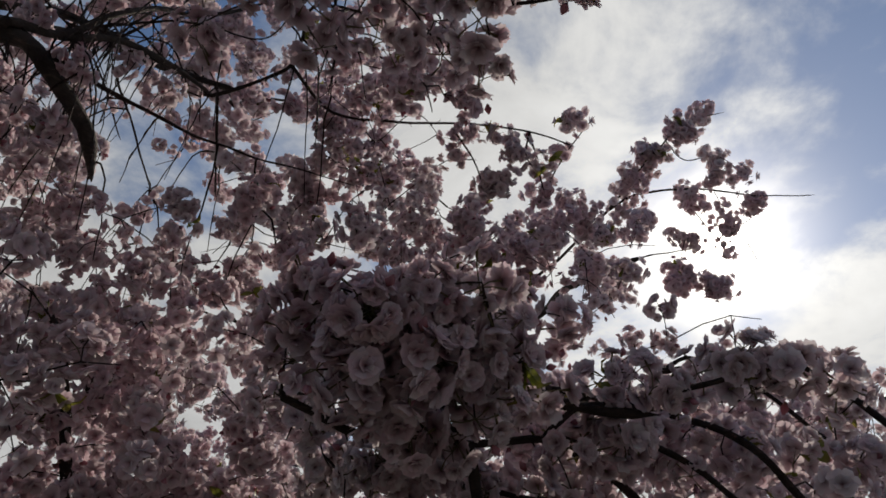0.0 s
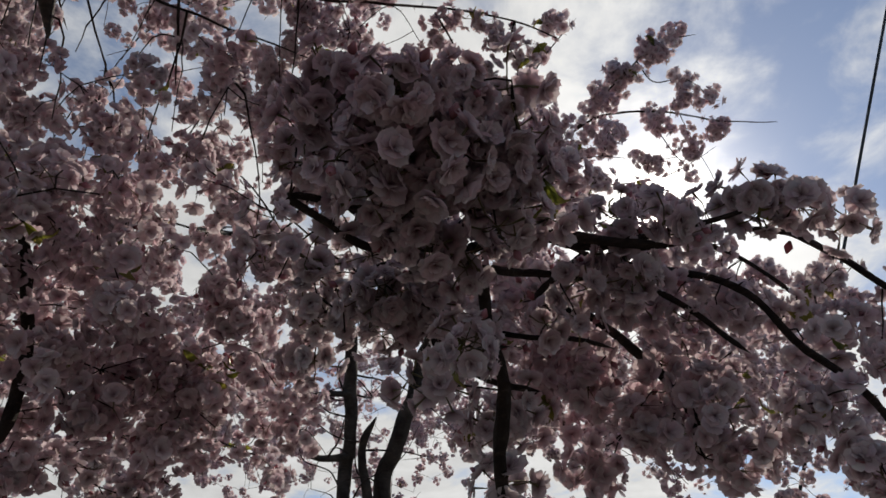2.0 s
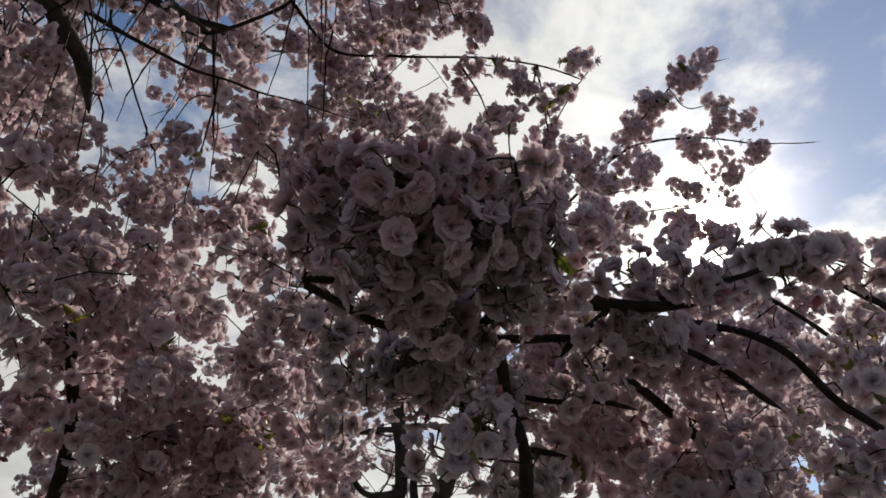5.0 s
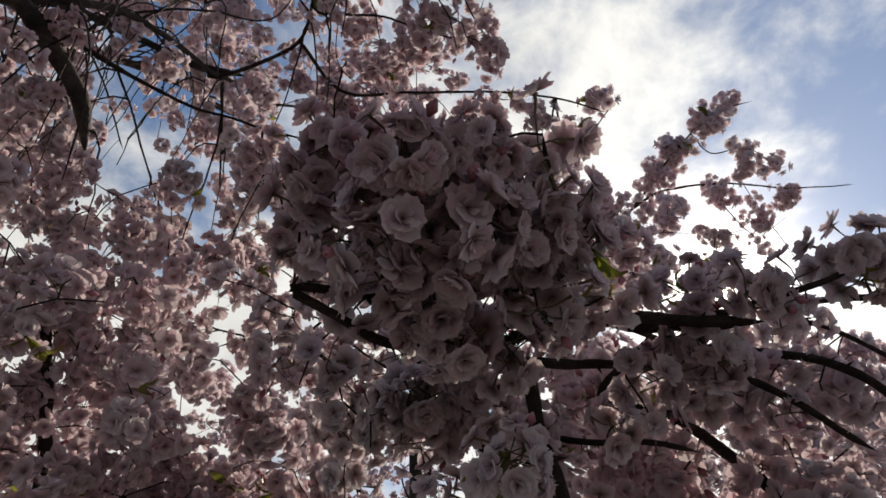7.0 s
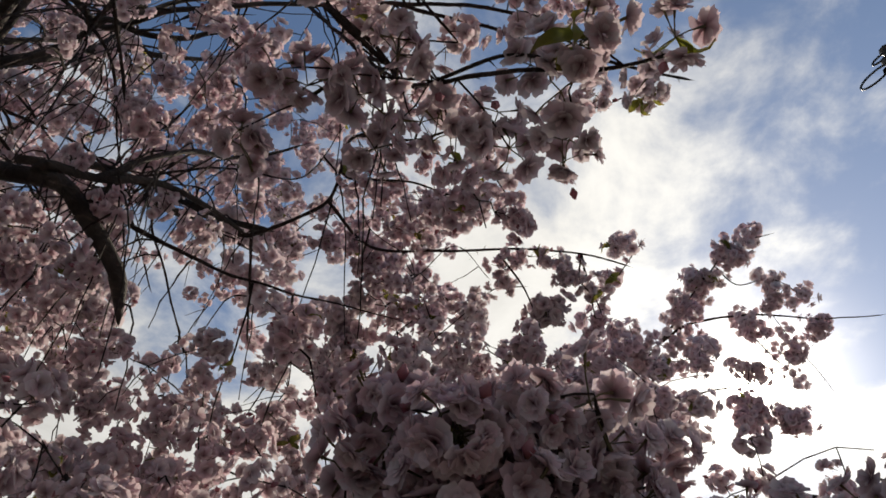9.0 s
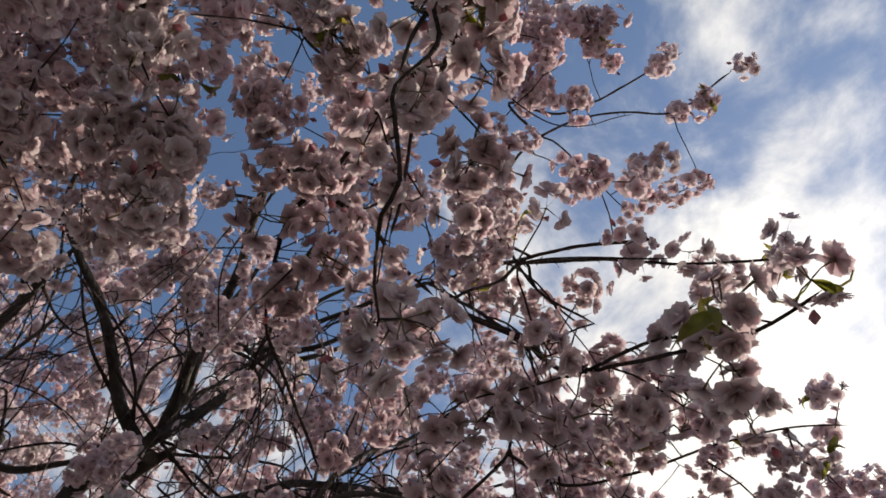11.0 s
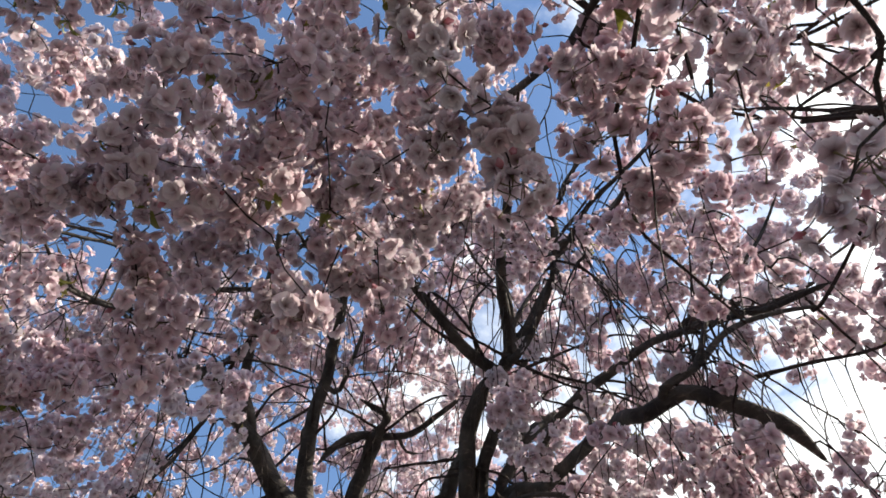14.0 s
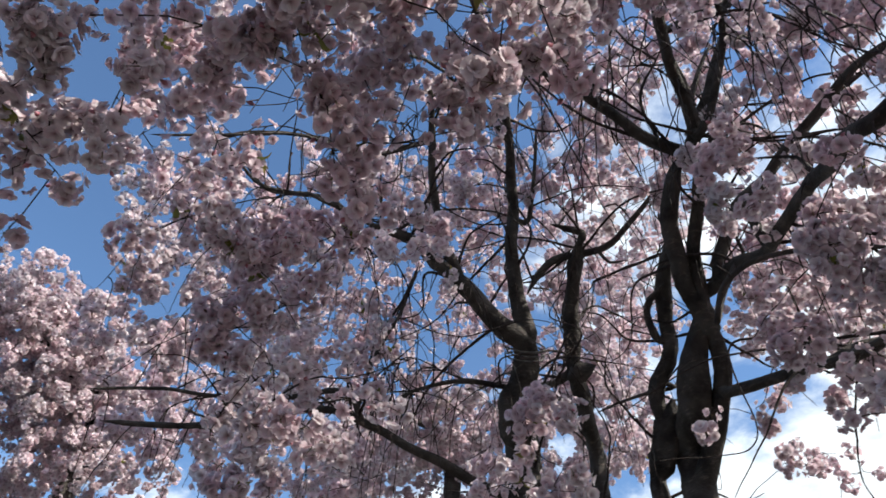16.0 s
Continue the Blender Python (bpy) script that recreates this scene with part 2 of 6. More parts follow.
def tree(key, base, label):
    """A tree's empty at the foot of its trunk."""
    ob = tagged(new("cherry_tree"), label, "tree", "cherry trees")
    ob.location = base
    TREES[key] = dict(ob=ob, base=np.array(base, float), nodes=[], size=[], owner=[], twigs=[], clusters=[], leaves=[], parts=0)
    return ob


def bough(key, name, points, r0, r1, knots=0.0, label="", link=True):
    """One limb of a tree, through the points, from radius r0 to r1, with a little unevenness; it grows out of the nearest wood if link is set."""
    t = TREES[key]
    pts = [np.array(p, float) for p in points]
    if link and len(t["nodes"]):
        nodes = np.array(t["nodes"])
        gap = np.linalg.norm(nodes - pts[0], axis=1)
        gap += np.where(np.array(t["size"]) < r0 * 0.75, 3.0, 0.0)
        best = int(np.argmin(gap))
        if 0.026 < gap[best] < 1.04:
            root = nodes[best]
            mid = (root + pts[0]) / 2 + np.array((0, 0, 0.06 * gap[best]))
            pts = [root, mid] + pts if gap[best] > 0.195 else [root] + pts
    step = 0.0189 if r0 < 0.0065 else 0.0273 if r0 < 0.0094 else 0.039 if r0 < 0.0234 else 0.0546
    line = spline(pts, step)
    n = len(line)
    length = np.concatenate(([0], np.cumsum(np.linalg.norm(np.diff(line, axis=0), axis=1))))
    wob = np.array([[noise.noise(Vector((l * f, seed + t["parts"] * 1.7, 3.1))) for seed in (0, 40, 80)] for l, f in ((l, 5.0 if r0 > 0.012 else 11.5) for l in length)])
    line = line + wob * np.minimum(1.0, length / 0.12)[:, None] * min(0.0195, max(0.6 * r0, min(0.0047, 1.2 * r0)))
    u = length / length[-1]
    radii = (r0 + (r1 - r0) * u ** 0.8) * np.minimum(1.0, 0.25 + (length[-1] - length) / max(6 * r1, 0.012))
    if name in ("burl", "stub"):
        radii = (r0 + (r1 - r0) * u) * np.sqrt(np.maximum(0.03, 1 - (2 * u - 1) ** 2))
    thin = r0 < 0.0094
    sides = 12 if r0 > 0.039 else 8 if r0 > 0.0117 else 6
    lump = np.array([[1 + (0.30 if thin else 0.10 + knots) * noise.noise(Vector((math.cos(a) * 1.3, math.sin(a) * 1.3, l * (40.0 if thin else 8.0) + t["parts"]))) + knots * 0.8 * max(0.0, noise.noise(Vector((l * 10.0, t["parts"], 9.0)))) for a in np.linspace(0, 2 * np.pi, sides, endpoint=False)] for l in length])
    verts, quads = tube(line, radii[:, None] * lump, sides)
    tip = len(verts)
    verts = np.vstack((verts, line[-1] + (line[-1] - line[-2]) * 0.3))
    last = (n - 1) * sides
    faces = [tuple(q) for q in quads.tolist()] + [(last + j, last + (j + 1) % sides, tip) for j in range(sides)]
    if thin:  # short spurs and buds along the shoot
        g = np.random.default_rng(t["parts"] + 11)
        for i in range(2, n - 1):
            if g.random() < 0.5:
                ahead = unit(line[i + 1] - line[i])
                way = unit(np.cross(ahead, g.normal(size=3)) + ahead * 0.7)
                w, k, root = radii[i] * 0.55 + 0.0003, len(verts), line[i]
                side = unit(np.cross(way, ahead))
                verts = np.vstack((verts, root + side * w, root - side * w, root + ahead * w * 1.6, root + way * (radii[i] + 0.0035 + 0.010 * g.random())))
                faces += [(k, k + 1, k + 3), (k + 1, k + 2, k + 3), (k + 2, k, k + 3)]
    me = mesh_of(name, verts - t["base"], faces, [TWIG_BARK if thin else BARK])
    t["parts"] += 1
    ob = part(name, me, t["ob"], label)
    skip = max(1, int(0.0546 / step))
    for i in range(0, n, skip):
        if np.linalg.norm(line[i] - EYE_AT) > 0.234:
            t["nodes"].append(line[i]), t["size"].append(radii[i]), t["owner"].append(ob)
    return ob


def grow(key, count, reach, seed):
    """Side branches that leave a tree's limbs, rise a little and droop, each with bare whips; they thin out with every fork."""
    t, g = TREES[key], np.random.default_rng(seed)
    made = 0
    for level, share in ((0, 0.45), (1, 0.55)):
        nodes, size = np.array(t["nodes"]), np.array(t["size"])
        able = np.where((size > (0.007 if level == 0 else 0.0035)) & (size < 0.047) & (nodes[:, 2] > 2.07) & (np.linalg.norm(nodes - EYE_AT, axis=1) > 1.32))[0]
        for i in g.choice(able, size=min(len(able), int(count * share)), replace=False):
            root, thick = nodes[i], min(0.0078, size[i] * 0.42)
            way = unit(g.normal(size=3) * (1, 1, 0.6) + (0, 0, 0.45))
            long = reach * (0.5 + 0.8 * g.random()) * (1.0 if level == 0 else 0.6)
            a = root + way * long * 0.35 + g.normal(size=3) * 0.03
            b = a + unit(way + g.normal(size=3) * 0.5 - (0, 0, 0.1)) * long * 0.35
            c = b + unit(way + g.normal(size=3) * 0.5 - (0, 0, 0.6)) * long * 0.35
            if hang(np.array((a, b, c))).all() and np.linalg.norm(c - EYE_AT) > 1.69:
                bough(key, "branch", [root, a, b, c], thick, 0.0012, link=False)
                made += 1
    return made


def whips(key, centre, radius, count):
    """Thin bare hanging shoots in one round of the crown."""
    t = TREES[key]
    c = np.array(centre, float)
    nodes, size = np.array(t["nodes"]), np.array(t["size"])
    able = np.where(np.linalg.norm(nodes - c, axis=1) < radius)[0]
    for i in rng.choice(able, size=min(len(able), count)) if len(able) else ():
        root, long = nodes[i], 0.195 + 0.429 * rng.random()
        way = unit(rng.normal(size=3) * (1, 1, 0.5))
        u = np.linspace(0, 1, 9)[:, None]
        line = root + way * long * 0.30 * u ** 0.7 + np.array((0, 0, 1.0)) * (0.10 * long * u - 0.95 * long * u ** 1.6) + np.cumsum(rng.normal(size=(9, 3)) * 0.0036, 0) * (u > 0)
        if hang(line[1:]).all():
            t["twigs"].append((line, np.linspace(0.0033, 0.0013, 9)))
            for q in line[3::2]:
                t["nodes"].append(q), t["size"].append(0.0023), t["owner"].append(t["owner"][i])


def hang(points):
    """Clear of the places where one walks: the head needs room."""
    return np.linalg.norm((points - EYE_AT) / (0.481, 0.481, 0.403), axis=-1) > 1.0


def spray(key, centre, radius, count, droop=0.25, leafy=0.06, bare=0.3, big=1.0):
    """About count clusters of blossom on twigs that fill a round of the crown; the twigs grow from the nearest wood."""
    t = TREES[key]
    c, r = np.array(centre, float), np.array(radius if isinstance(radius, tuple) else (radius, radius, radius), float)
    made, tries, count = 0, 0, max(1, round(count * FULL))
    while made < count and tries < count * 4:
        tries += 1
        v = rng.normal(size=3)
        goal = c + r * unit(v) * rng.random() ** 0.4
        nodes = np.array(t["nodes"])
        gap = np.linalg.norm(nodes - goal, axis=1)
        near = int(np.argmin(gap + rng.random(len(gap)) * 0.03))
        root, dist = nodes[near], gap[near]
        if dist < 0.0312:
            clusters = [goal]
        else:
            bend = root + (goal - root) * 0.55 + np.array((0, 0, droop * dist * 0.6)) + rng.normal(size=3) * 0.05 * dist
            steps = max(4, int(dist / 0.0468))
            u = np.linspace(0, 1, steps)[:, None]
            line = (1 - u) ** 2 * root + 2 * u * (1 - u) * bend + u ** 2 * goal
            line[1:] += rng.normal(size=(steps - 1, 3)) * 0.0036
            if not hang(line[1:]).all():
                continue
            thick = min(0.0036, 0.0011 + 0.0040 * dist)
            t["twigs"].append((line, np.linspace(thick, 0.0012, steps)))
            if dist > 0.091:
                for q in line[2::2]:
                    t["nodes"].append(q), t["size"].append(0.0023), t["owner"].append(t["owner"][near])
            if rng.random() < bare and dist > 0.117:
                continue
            clusters = []
            for q in line[1:]:
                if rng.random() < 0.5 and (np.abs((q - c) / r) < 1.15).all():
                    clusters.append(q + rng.normal(size=3) * 0.0117)
            clusters.append(line[-1])
        for q in clusters:
            if not hang(q):
                continue
            made += 1
            if rng.random() < leafy:
                t["leaves"].append((q, 0.8 + 0.5 * rng.random()))
            t["clusters"].append((q, big * (0.85 + 0.35 * rng.random())))


# ---- blossom ----
def frame_of(z):
    z = unit(z)
    x = unit(np.cross(z, (0.3, 0.8, 0.52)))
    return np.stack((x, np.cross(z, x), z), 1)


def petal(width, length, cup, full):
    """One petal that lies along +y from its claw at the origin, cupped, with a round, slightly notched tip."""
    if not full:
        v = [(0, 0, 0), (-width / 2, length * 0.66, cup * 0.5), (-width * 0.3, length * 0.97, cup), (width * 0.3, length * 0.97, cup), (width / 2, length * 0.66, cup * 0.5)]
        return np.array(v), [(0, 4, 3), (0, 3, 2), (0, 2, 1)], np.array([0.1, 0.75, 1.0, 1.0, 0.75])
    rows = [(0.36, 0.30, 0.05), (0.70, 0.50, 0.35), (0.93, 0.34, 0.85)]
    v = [(0, 0, 0)]
    for f, w, c in rows:
        v += [(s * width * w, length * (f - (0.04 if s == 0 and f > 0.9 else 0)), cup * c - (0.05 * length if s == 0 else 0)) for s in (-1, 0, 1)]
    faces = [(0, 2, 1), (0, 3, 2)] + [(a, a + 1, a + 4, a + 3) for a in (1, 2, 4, 5)]
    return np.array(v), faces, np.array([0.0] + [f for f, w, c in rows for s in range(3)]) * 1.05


RINGS = (
    ((10, 1.0, 0.0), (8, 0.80, 0.22), (6, 0.54, 0.45)),  # near the eye
    ((8, 1.0, 0.0), (6, 0.78, 0.45)),  # further off
)


def blossom_mesh(seed, grade):
    """A cluster: a spur from which a handful of stalked double flowers, like small pompoms, hang with a bud. Grade 2: each flower a scalloped disc with a cup in it, for far off."""
    g = np.random.default_rng(seed)
    V, Fc, A, S, n = [], [], [], [], 0

    def add(v, f, a, slot):
        nonlocal n
        V.append(v), A.append(a)
        for face in f:
            Fc.append(tuple(int(i) + n for i in face)), S.append(slot)
        n += len(v)

    flowers = int(g.integers(5, 8))
    turn = g.random() * 6.28
    for k in range(flowers):
        # spread evenly round the spur, most of them below it
        up, a = 0.75 - 1.65 * (k + 0.5 * g.random()) / flowers, turn + k * 2.4 + g.normal() * 0.25
        out = unit(np.array((math.cos(a) * math.sqrt(max(0.05, 1 - up * up)), math.sin(a) * math.sqrt(max(0.05, 1 - up * up)), up)))
        head = out * ((0.018 + 0.018 * g.random()) if grade == 0 else (0.013 + 0.017 * g.random())) * (1.0, 1.0, 1.2)
        R = frame_of(unit(out + g.normal(size=3) * 0.25))
        size = 0.0175 * (0.74 + 0.40 * g.random())
        open_by = 0.05 + 0.28 * g.random()
        if grade == 2:
            for rim_count, wide, lift in ((12, 1.0, open_by), (9, 0.68, open_by + 0.5)):
                spin = g.random() * 6.28
                rim = [(size * wide * r * math.cos(spin + i * 6.2832 / rim_count), size * wide * r * math.sin(spin + i * 6.2832 / rim_count), size * (lift * r + 0.22 * (g.random() - 0.5))) for i, r in ((i, (0.84, 1.0, 1.03)[i % 3] + 0.08 * g.random()) for i in range(rim_count))]
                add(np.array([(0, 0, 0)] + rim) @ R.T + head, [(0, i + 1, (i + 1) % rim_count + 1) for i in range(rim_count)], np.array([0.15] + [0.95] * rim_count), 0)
        for count, grown, more in RINGS[grade] if grade < 2 else ():
            spin = g.random() * 6.28
            for i in range(count):
                a = spin + i * 6.283 / count + g.normal() * 0.1
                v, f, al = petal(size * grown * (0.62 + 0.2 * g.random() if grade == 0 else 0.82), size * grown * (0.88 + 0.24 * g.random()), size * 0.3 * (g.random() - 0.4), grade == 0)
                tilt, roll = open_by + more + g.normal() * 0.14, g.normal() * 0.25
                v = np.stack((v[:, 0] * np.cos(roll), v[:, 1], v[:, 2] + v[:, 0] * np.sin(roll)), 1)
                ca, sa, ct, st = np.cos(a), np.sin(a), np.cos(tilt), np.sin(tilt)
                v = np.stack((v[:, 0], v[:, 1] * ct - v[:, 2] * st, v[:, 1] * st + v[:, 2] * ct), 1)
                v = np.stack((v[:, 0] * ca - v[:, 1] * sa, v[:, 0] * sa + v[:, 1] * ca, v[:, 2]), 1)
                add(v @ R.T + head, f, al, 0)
        w = 0.0008
        if grade == 0:
            tv, tq = tube(np.array([(0, 0, 0), head * 0.5 + np.array((0, 0, 0.004)), head]), np.array([w, w, w * 2.2]), 3)
            add(tv, tq.tolist(), np.full(len(tv), 0.5), 1)
        else:
            e = np.array((w, w, 0))
            add(np.array([-e, e, head]), [(0, 1, 2)], np.full(3, 0.5), 1)
    for k in range(1 if g.random() < 0.4 else 0):
        out = unit(g.normal(size=3) + (0, 0, -0.6)) * 0.046
        sides = 5 if grade == 0 else 3
        tv, tq = tube(np.array([out * 0.7, out * 0.85, out]), np.array([0.0012, 0.0052, 0.0012]), sides)
        add(tv, tq.tolist(), np.repeat([0.0, 0.5, 1.0], sides), 2)
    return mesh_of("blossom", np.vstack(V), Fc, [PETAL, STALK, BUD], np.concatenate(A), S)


def leaf_mesh(seed):
    """A tuft of three or four young pointed leaves."""
    g = np.random.default_rng(seed)
    V, Fc, A, n = [], [], [], 0
    for k in range(g.integers(3, 5)):
        R = frame_of(unit(g.normal(size=3) + (0, 0, 0.2)))
        L, w = 0.024 + 0.020 * g.random(), 0.0055 + 0.0035 * g.random()
        rows = [(0.0, 0.06), (0.25, 0.8), (0.5, 1.0), (0.78, 0.55), (1.0, 0.02)]
        v = np.array([(s * w * wd, 0.012 * math.sin(f * 2.4) * (1 + k * 0.3) + abs(s) * w * 0.35, f * L) for f, wd in rows for s in (-1, 0, 1)])
        V.append(v @ R.T), A.extend(f for f, wd in rows for s in (-1, 0, 1))
        for i in range(4):
            for j in range(2):
                a = n + i * 3 + j
                Fc.append((a, a + 1, a + 4, a + 3))
        n += len(v)
    return mesh_of("leaf_tuft", np.vstack(V), Fc, [LEAF], A)


def arrays(me):
    v = np.empty(len(me.vertices) * 3, np.float32)
    me.vertices.foreach_get("co", v)
    a = np.empty(len(me.vertices), np.float32)
    me.attributes["along"].data.foreach_get("value", a)
    loops = np.empty(len(me.loops), np.int32)
    me.loops.foreach_get("vertex_index", loops)
    sizes, slots = np.empty(len(me.polygons), np.int32), np.empty(len(me.polygons), np.int32)
    me.polygons.foreach_get("loop_total", sizes)
    me.polygons.foreach_get("material_index", slots)
    return v.reshape(-1, 3), a, loops, sizes, slots


def joined(name, kinds, places, mats):
    """Many clusters in one mesh: kinds are arrays of a few shapes, places rows of (kind, rotation, point, scale)."""
    V, A, L, Z, S, n = [], [], [], [], [], 0
    for i, kind in enumerate(kinds):
        mine = [p for p in places if p[0] == i]
        if not mine:
            continue
        v, a, loops, sizes, slots = kind
        R = np.stack([p[1] * p[3] for p in mine]).astype(np.float32)
        T = np.stack([p[2] for p in mine]).astype(np.float32)
        V.append((np.einsum("nij,vj->nvi", R, v) + T[:, None]).reshape(-1, 3))
        m = len(mine)
        A.append(np.tile(a, m)), Z.append(np.tile(sizes, m)), S.append(np.tile(slots, m))
        L.append((loops[None] + (np.arange(m, dtype=np.int32) * len(v))[:, None]).reshape(-1) + n)
        n += m * len(v)
    V, A, L, Z, S = np.vstack(V), np.concatenate(A), np.concatenate(L), np.concatenate(Z), np.concatenate(S)
    me = bpy.data.meshes.new(name)
    me.vertices.add(len(V)), me.loops.add(len(L)), me.polygons.add(len(Z))
    me.vertices.foreach_set("co", V.reshape(-1)), me.loops.foreach_set("vertex_index", L)
    me.polygons.foreach_set("loop_start", np.concatenate(([0], np.cumsum(Z)[:-1])).astype(np.int32))
    for m in mats:
        me.materials.append(m)
    me.polygons.foreach_set("material_index", S)
    me.polygons.foreach_set("use_smooth", np.ones(len(Z), bool))
    me.attributes.new("along", "FLOAT", "POINT").data.foreach_set("value", A)
    me.update(calc_edges=True)
    return me


def turn_at_random():
    q = rng.normal(size=4)
    w, x, y, z = q / np.linalg.norm(q)
    return np.array([(1 - 2 * (y * y + z * z), 2 * (x * y - z * w), 2 * (x * z + y * w)), (2 * (x * y + z * w), 1 - 2 * (x * x + z * z), 2 * (y * z - x * w)), (2 * (x * z - y * w), 2 * (y * z + x * w), 1 - 2 * (x * x + y * y))])

# ---- the trees: wood first, then the rounds of blossom ----
tree("R", (-2.800, 1.217, 0.000), "many-stemmed cherry tree in full pale pink blossom, its boughs arching overhead")
tree("L", (-3.112, 0.577, 0.000), "slender cherry tree in full pink blossom with grey knotted stems")
tree("B", (-0.109, 4.969, 0.000), "dark-stemmed cherry tree in blossom, seen against the light")
tree("E", (-6.490, 0.842, 0.000), "pale sunlit cherry tree in blossom behind the dark stems")
# C is never in view: added so its crown shades the near blossom
tree("C", (1.248, -2.652, 0.000), "broad unseen cherry tree in blossom, added behind the viewer to block sky light")
tree("D", (-5.663, -2.629, 0.000), "sunlit pale pink cherry tree in full blossom further off")
bough("R", "trunk", [(-2.800, 1.217, -0.050), (-2.746, 1.225, 1.639), (-2.746, 1.201, 2.957), (-2.527, 1.147, 3.183), (-2.309, 1.108, 3.355), (-2.192, 1.092, 3.433)], 0.0897, 0.0663, knots=0.1, link=False)
bough("R", "trunk", [(-2.917, 1.256, -0.050), (-2.870, 1.193, 1.662), (-2.870, 1.100, 3.012), (-2.730, 1.108, 3.160), (-2.621, 1.053, 3.293), (-2.457, 1.076, 3.410), (-2.293, 1.014, 3.573), (-2.090, 0.983, 3.667), (-1.966, 0.928, 3.690)], 0.0663, 0.0281, knots=0.22, link=False)
bough("R", "limb", [(-2.722, 1.201, 2.949), (-2.597, 1.225, 3.059), (-2.512, 1.232, 3.137), (-2.410, 1.217, 3.222), (-2.293, 1.178, 3.324), (-2.192, 1.108, 3.425), (-2.044, 1.037, 3.558), (-1.856, 1.006, 3.675), (-1.732, 0.983, 3.729), (-1.583, 0.959, 3.729)], 0.0484, 0.0195, knots=0.1)
bough("R", "limb", [(-2.192, 1.092, 3.433), (-2.137, 1.022, 3.495), (-1.958, 0.920, 3.644), (-1.778, 0.889, 3.698), (-1.669, 0.881, 3.698)], 0.0437, 0.0312, knots=0.1)
bough("R", "limb", [(-1.677, 0.889, 3.690), (-1.568, 0.866, 3.698), (-1.349, 0.702, 3.753), (-1.147, 0.569, 3.722), (-0.944, 0.452, 3.589), (-0.702, 0.250, 3.433), (-0.538, 0.226, 3.285), (-0.390, 0.211, 3.121), (-0.226, 0.164, 2.996)], 0.0265, 0.007, knots=0.06)
bough("R", "limb", [(-1.677, 0.889, 3.690), (-1.646, 0.749, 3.706), (-1.568, 0.546, 3.737), (-1.498, 0.406, 3.737), (-1.388, 0.218, 3.644), (-1.271, 0.047, 3.597), (-1.100, -0.055, 3.612)], 0.0265, 0.007, knots=0.06)
bough("R", "limb", [(-1.615, 0.881, 3.722), (-1.505, 0.920, 3.807), (-1.404, 0.959, 3.940), (-1.326, 0.998, 4.143), (-1.256, 0.944, 4.291), (-1.154, 0.819, 4.463), (-1.053, 0.749, 4.603)], 0.025, 0.0101, knots=0.06)
bough("R", "branch", [(-1.310, 1.006, 4.151), (-1.225, 1.084, 4.236), (-1.084, 1.154, 4.338), (-0.959, 1.186, 4.447)], 0.0156, 0.0062)
bough("R", "branch", [(-1.256, 0.952, 4.283), (-1.139, 0.944, 4.424), (-1.006, 0.952, 4.455), (-0.858, 0.967, 4.478)], 0.0125, 0.0062)
bough("R", "branch", [(-1.490, 0.842, 3.761), (-1.420, 0.881, 3.878), (-1.381, 0.920, 3.971)], 0.0125, 0.0062)
bough("R", "limb", [(-2.129, 1.131, 3.472), (-1.958, 1.139, 3.441), (-1.856, 1.178, 3.394), (-1.638, 1.084, 3.285), (-1.396, 1.006, 3.183), (-1.092, 0.842, 2.965), (-0.991, 0.811, 2.887), (-0.897, 0.842, 2.887), (-0.858, 0.889, 2.864), (-0.835, 0.936, 2.848), (-0.803, 1.006, 2.801), (-0.788, 1.084, 2.723)], 0.0273, 0.018, knots=0.08)
bough("R", "limb", [(-0.913, 0.803, 2.895), (-0.858, 0.881, 2.965), (-0.788, 0.952, 3.066), (-0.718, 1.069, 3.129), (-0.647, 1.209, 3.176)], 0.0125, 0.0055)
bough("R", "branch", [(-0.858, 0.881, 2.965), (-0.749, 0.944, 3.183), (-0.663, 1.061, 3.339), (-0.530, 1.131, 3.527)], 0.0094, 0.0039)
bough("R", "limb", [(-2.036, 1.115, 3.511), (-1.888, 1.193, 3.698), (-1.849, 1.342, 3.854), (-1.771, 1.482, 4.026), (-1.630, 1.654, 4.197), (-1.490, 1.724, 4.213), (-1.209, 1.872, 4.221), (-1.069, 1.973, 4.182), (-0.866, 2.005, 4.104)], 0.0281, 0.0125, knots=0.06)
bough("R", "branch", [(-1.490, 1.724, 4.213), (-1.147, 1.771, 4.112), (-0.842, 1.810, 3.971), (-0.608, 1.802, 3.909)], 0.0109, 0.0055)
bough("R", "limb", [(-2.395, 1.217, 3.168), (-2.145, 1.318, 3.090), (-1.841, 1.342, 2.965), (-1.615, 1.349, 2.910), (-1.420, 1.396, 2.887)], 0.0257, 0.014, knots=0.06)
bough("R", "branch", [(-2.574, 1.115, 3.308), (-2.722, 0.991, 3.339), (-2.870, 0.881, 3.347)], 0.0109, 0.0047)
bough("R", "branch", [(-2.426, 1.006, 3.433), (-2.356, 0.959, 3.542), (-2.246, 0.983, 3.573)], 0.0172, 0.0156)
bough("R", "branch", [(-1.630, 1.030, 3.776), (-1.420, 1.326, 3.917), (-1.334, 1.599, 3.854), (-1.310, 1.864, 3.745)], 0.007, 0.0031)
bough("R", "branch", [(-1.661, 1.014, 3.761), (-1.513, 1.178, 3.644), (-1.357, 1.334, 3.402), (-1.373, 1.404, 3.207), (-1.326, 1.451, 3.059)], 0.007, 0.0031)
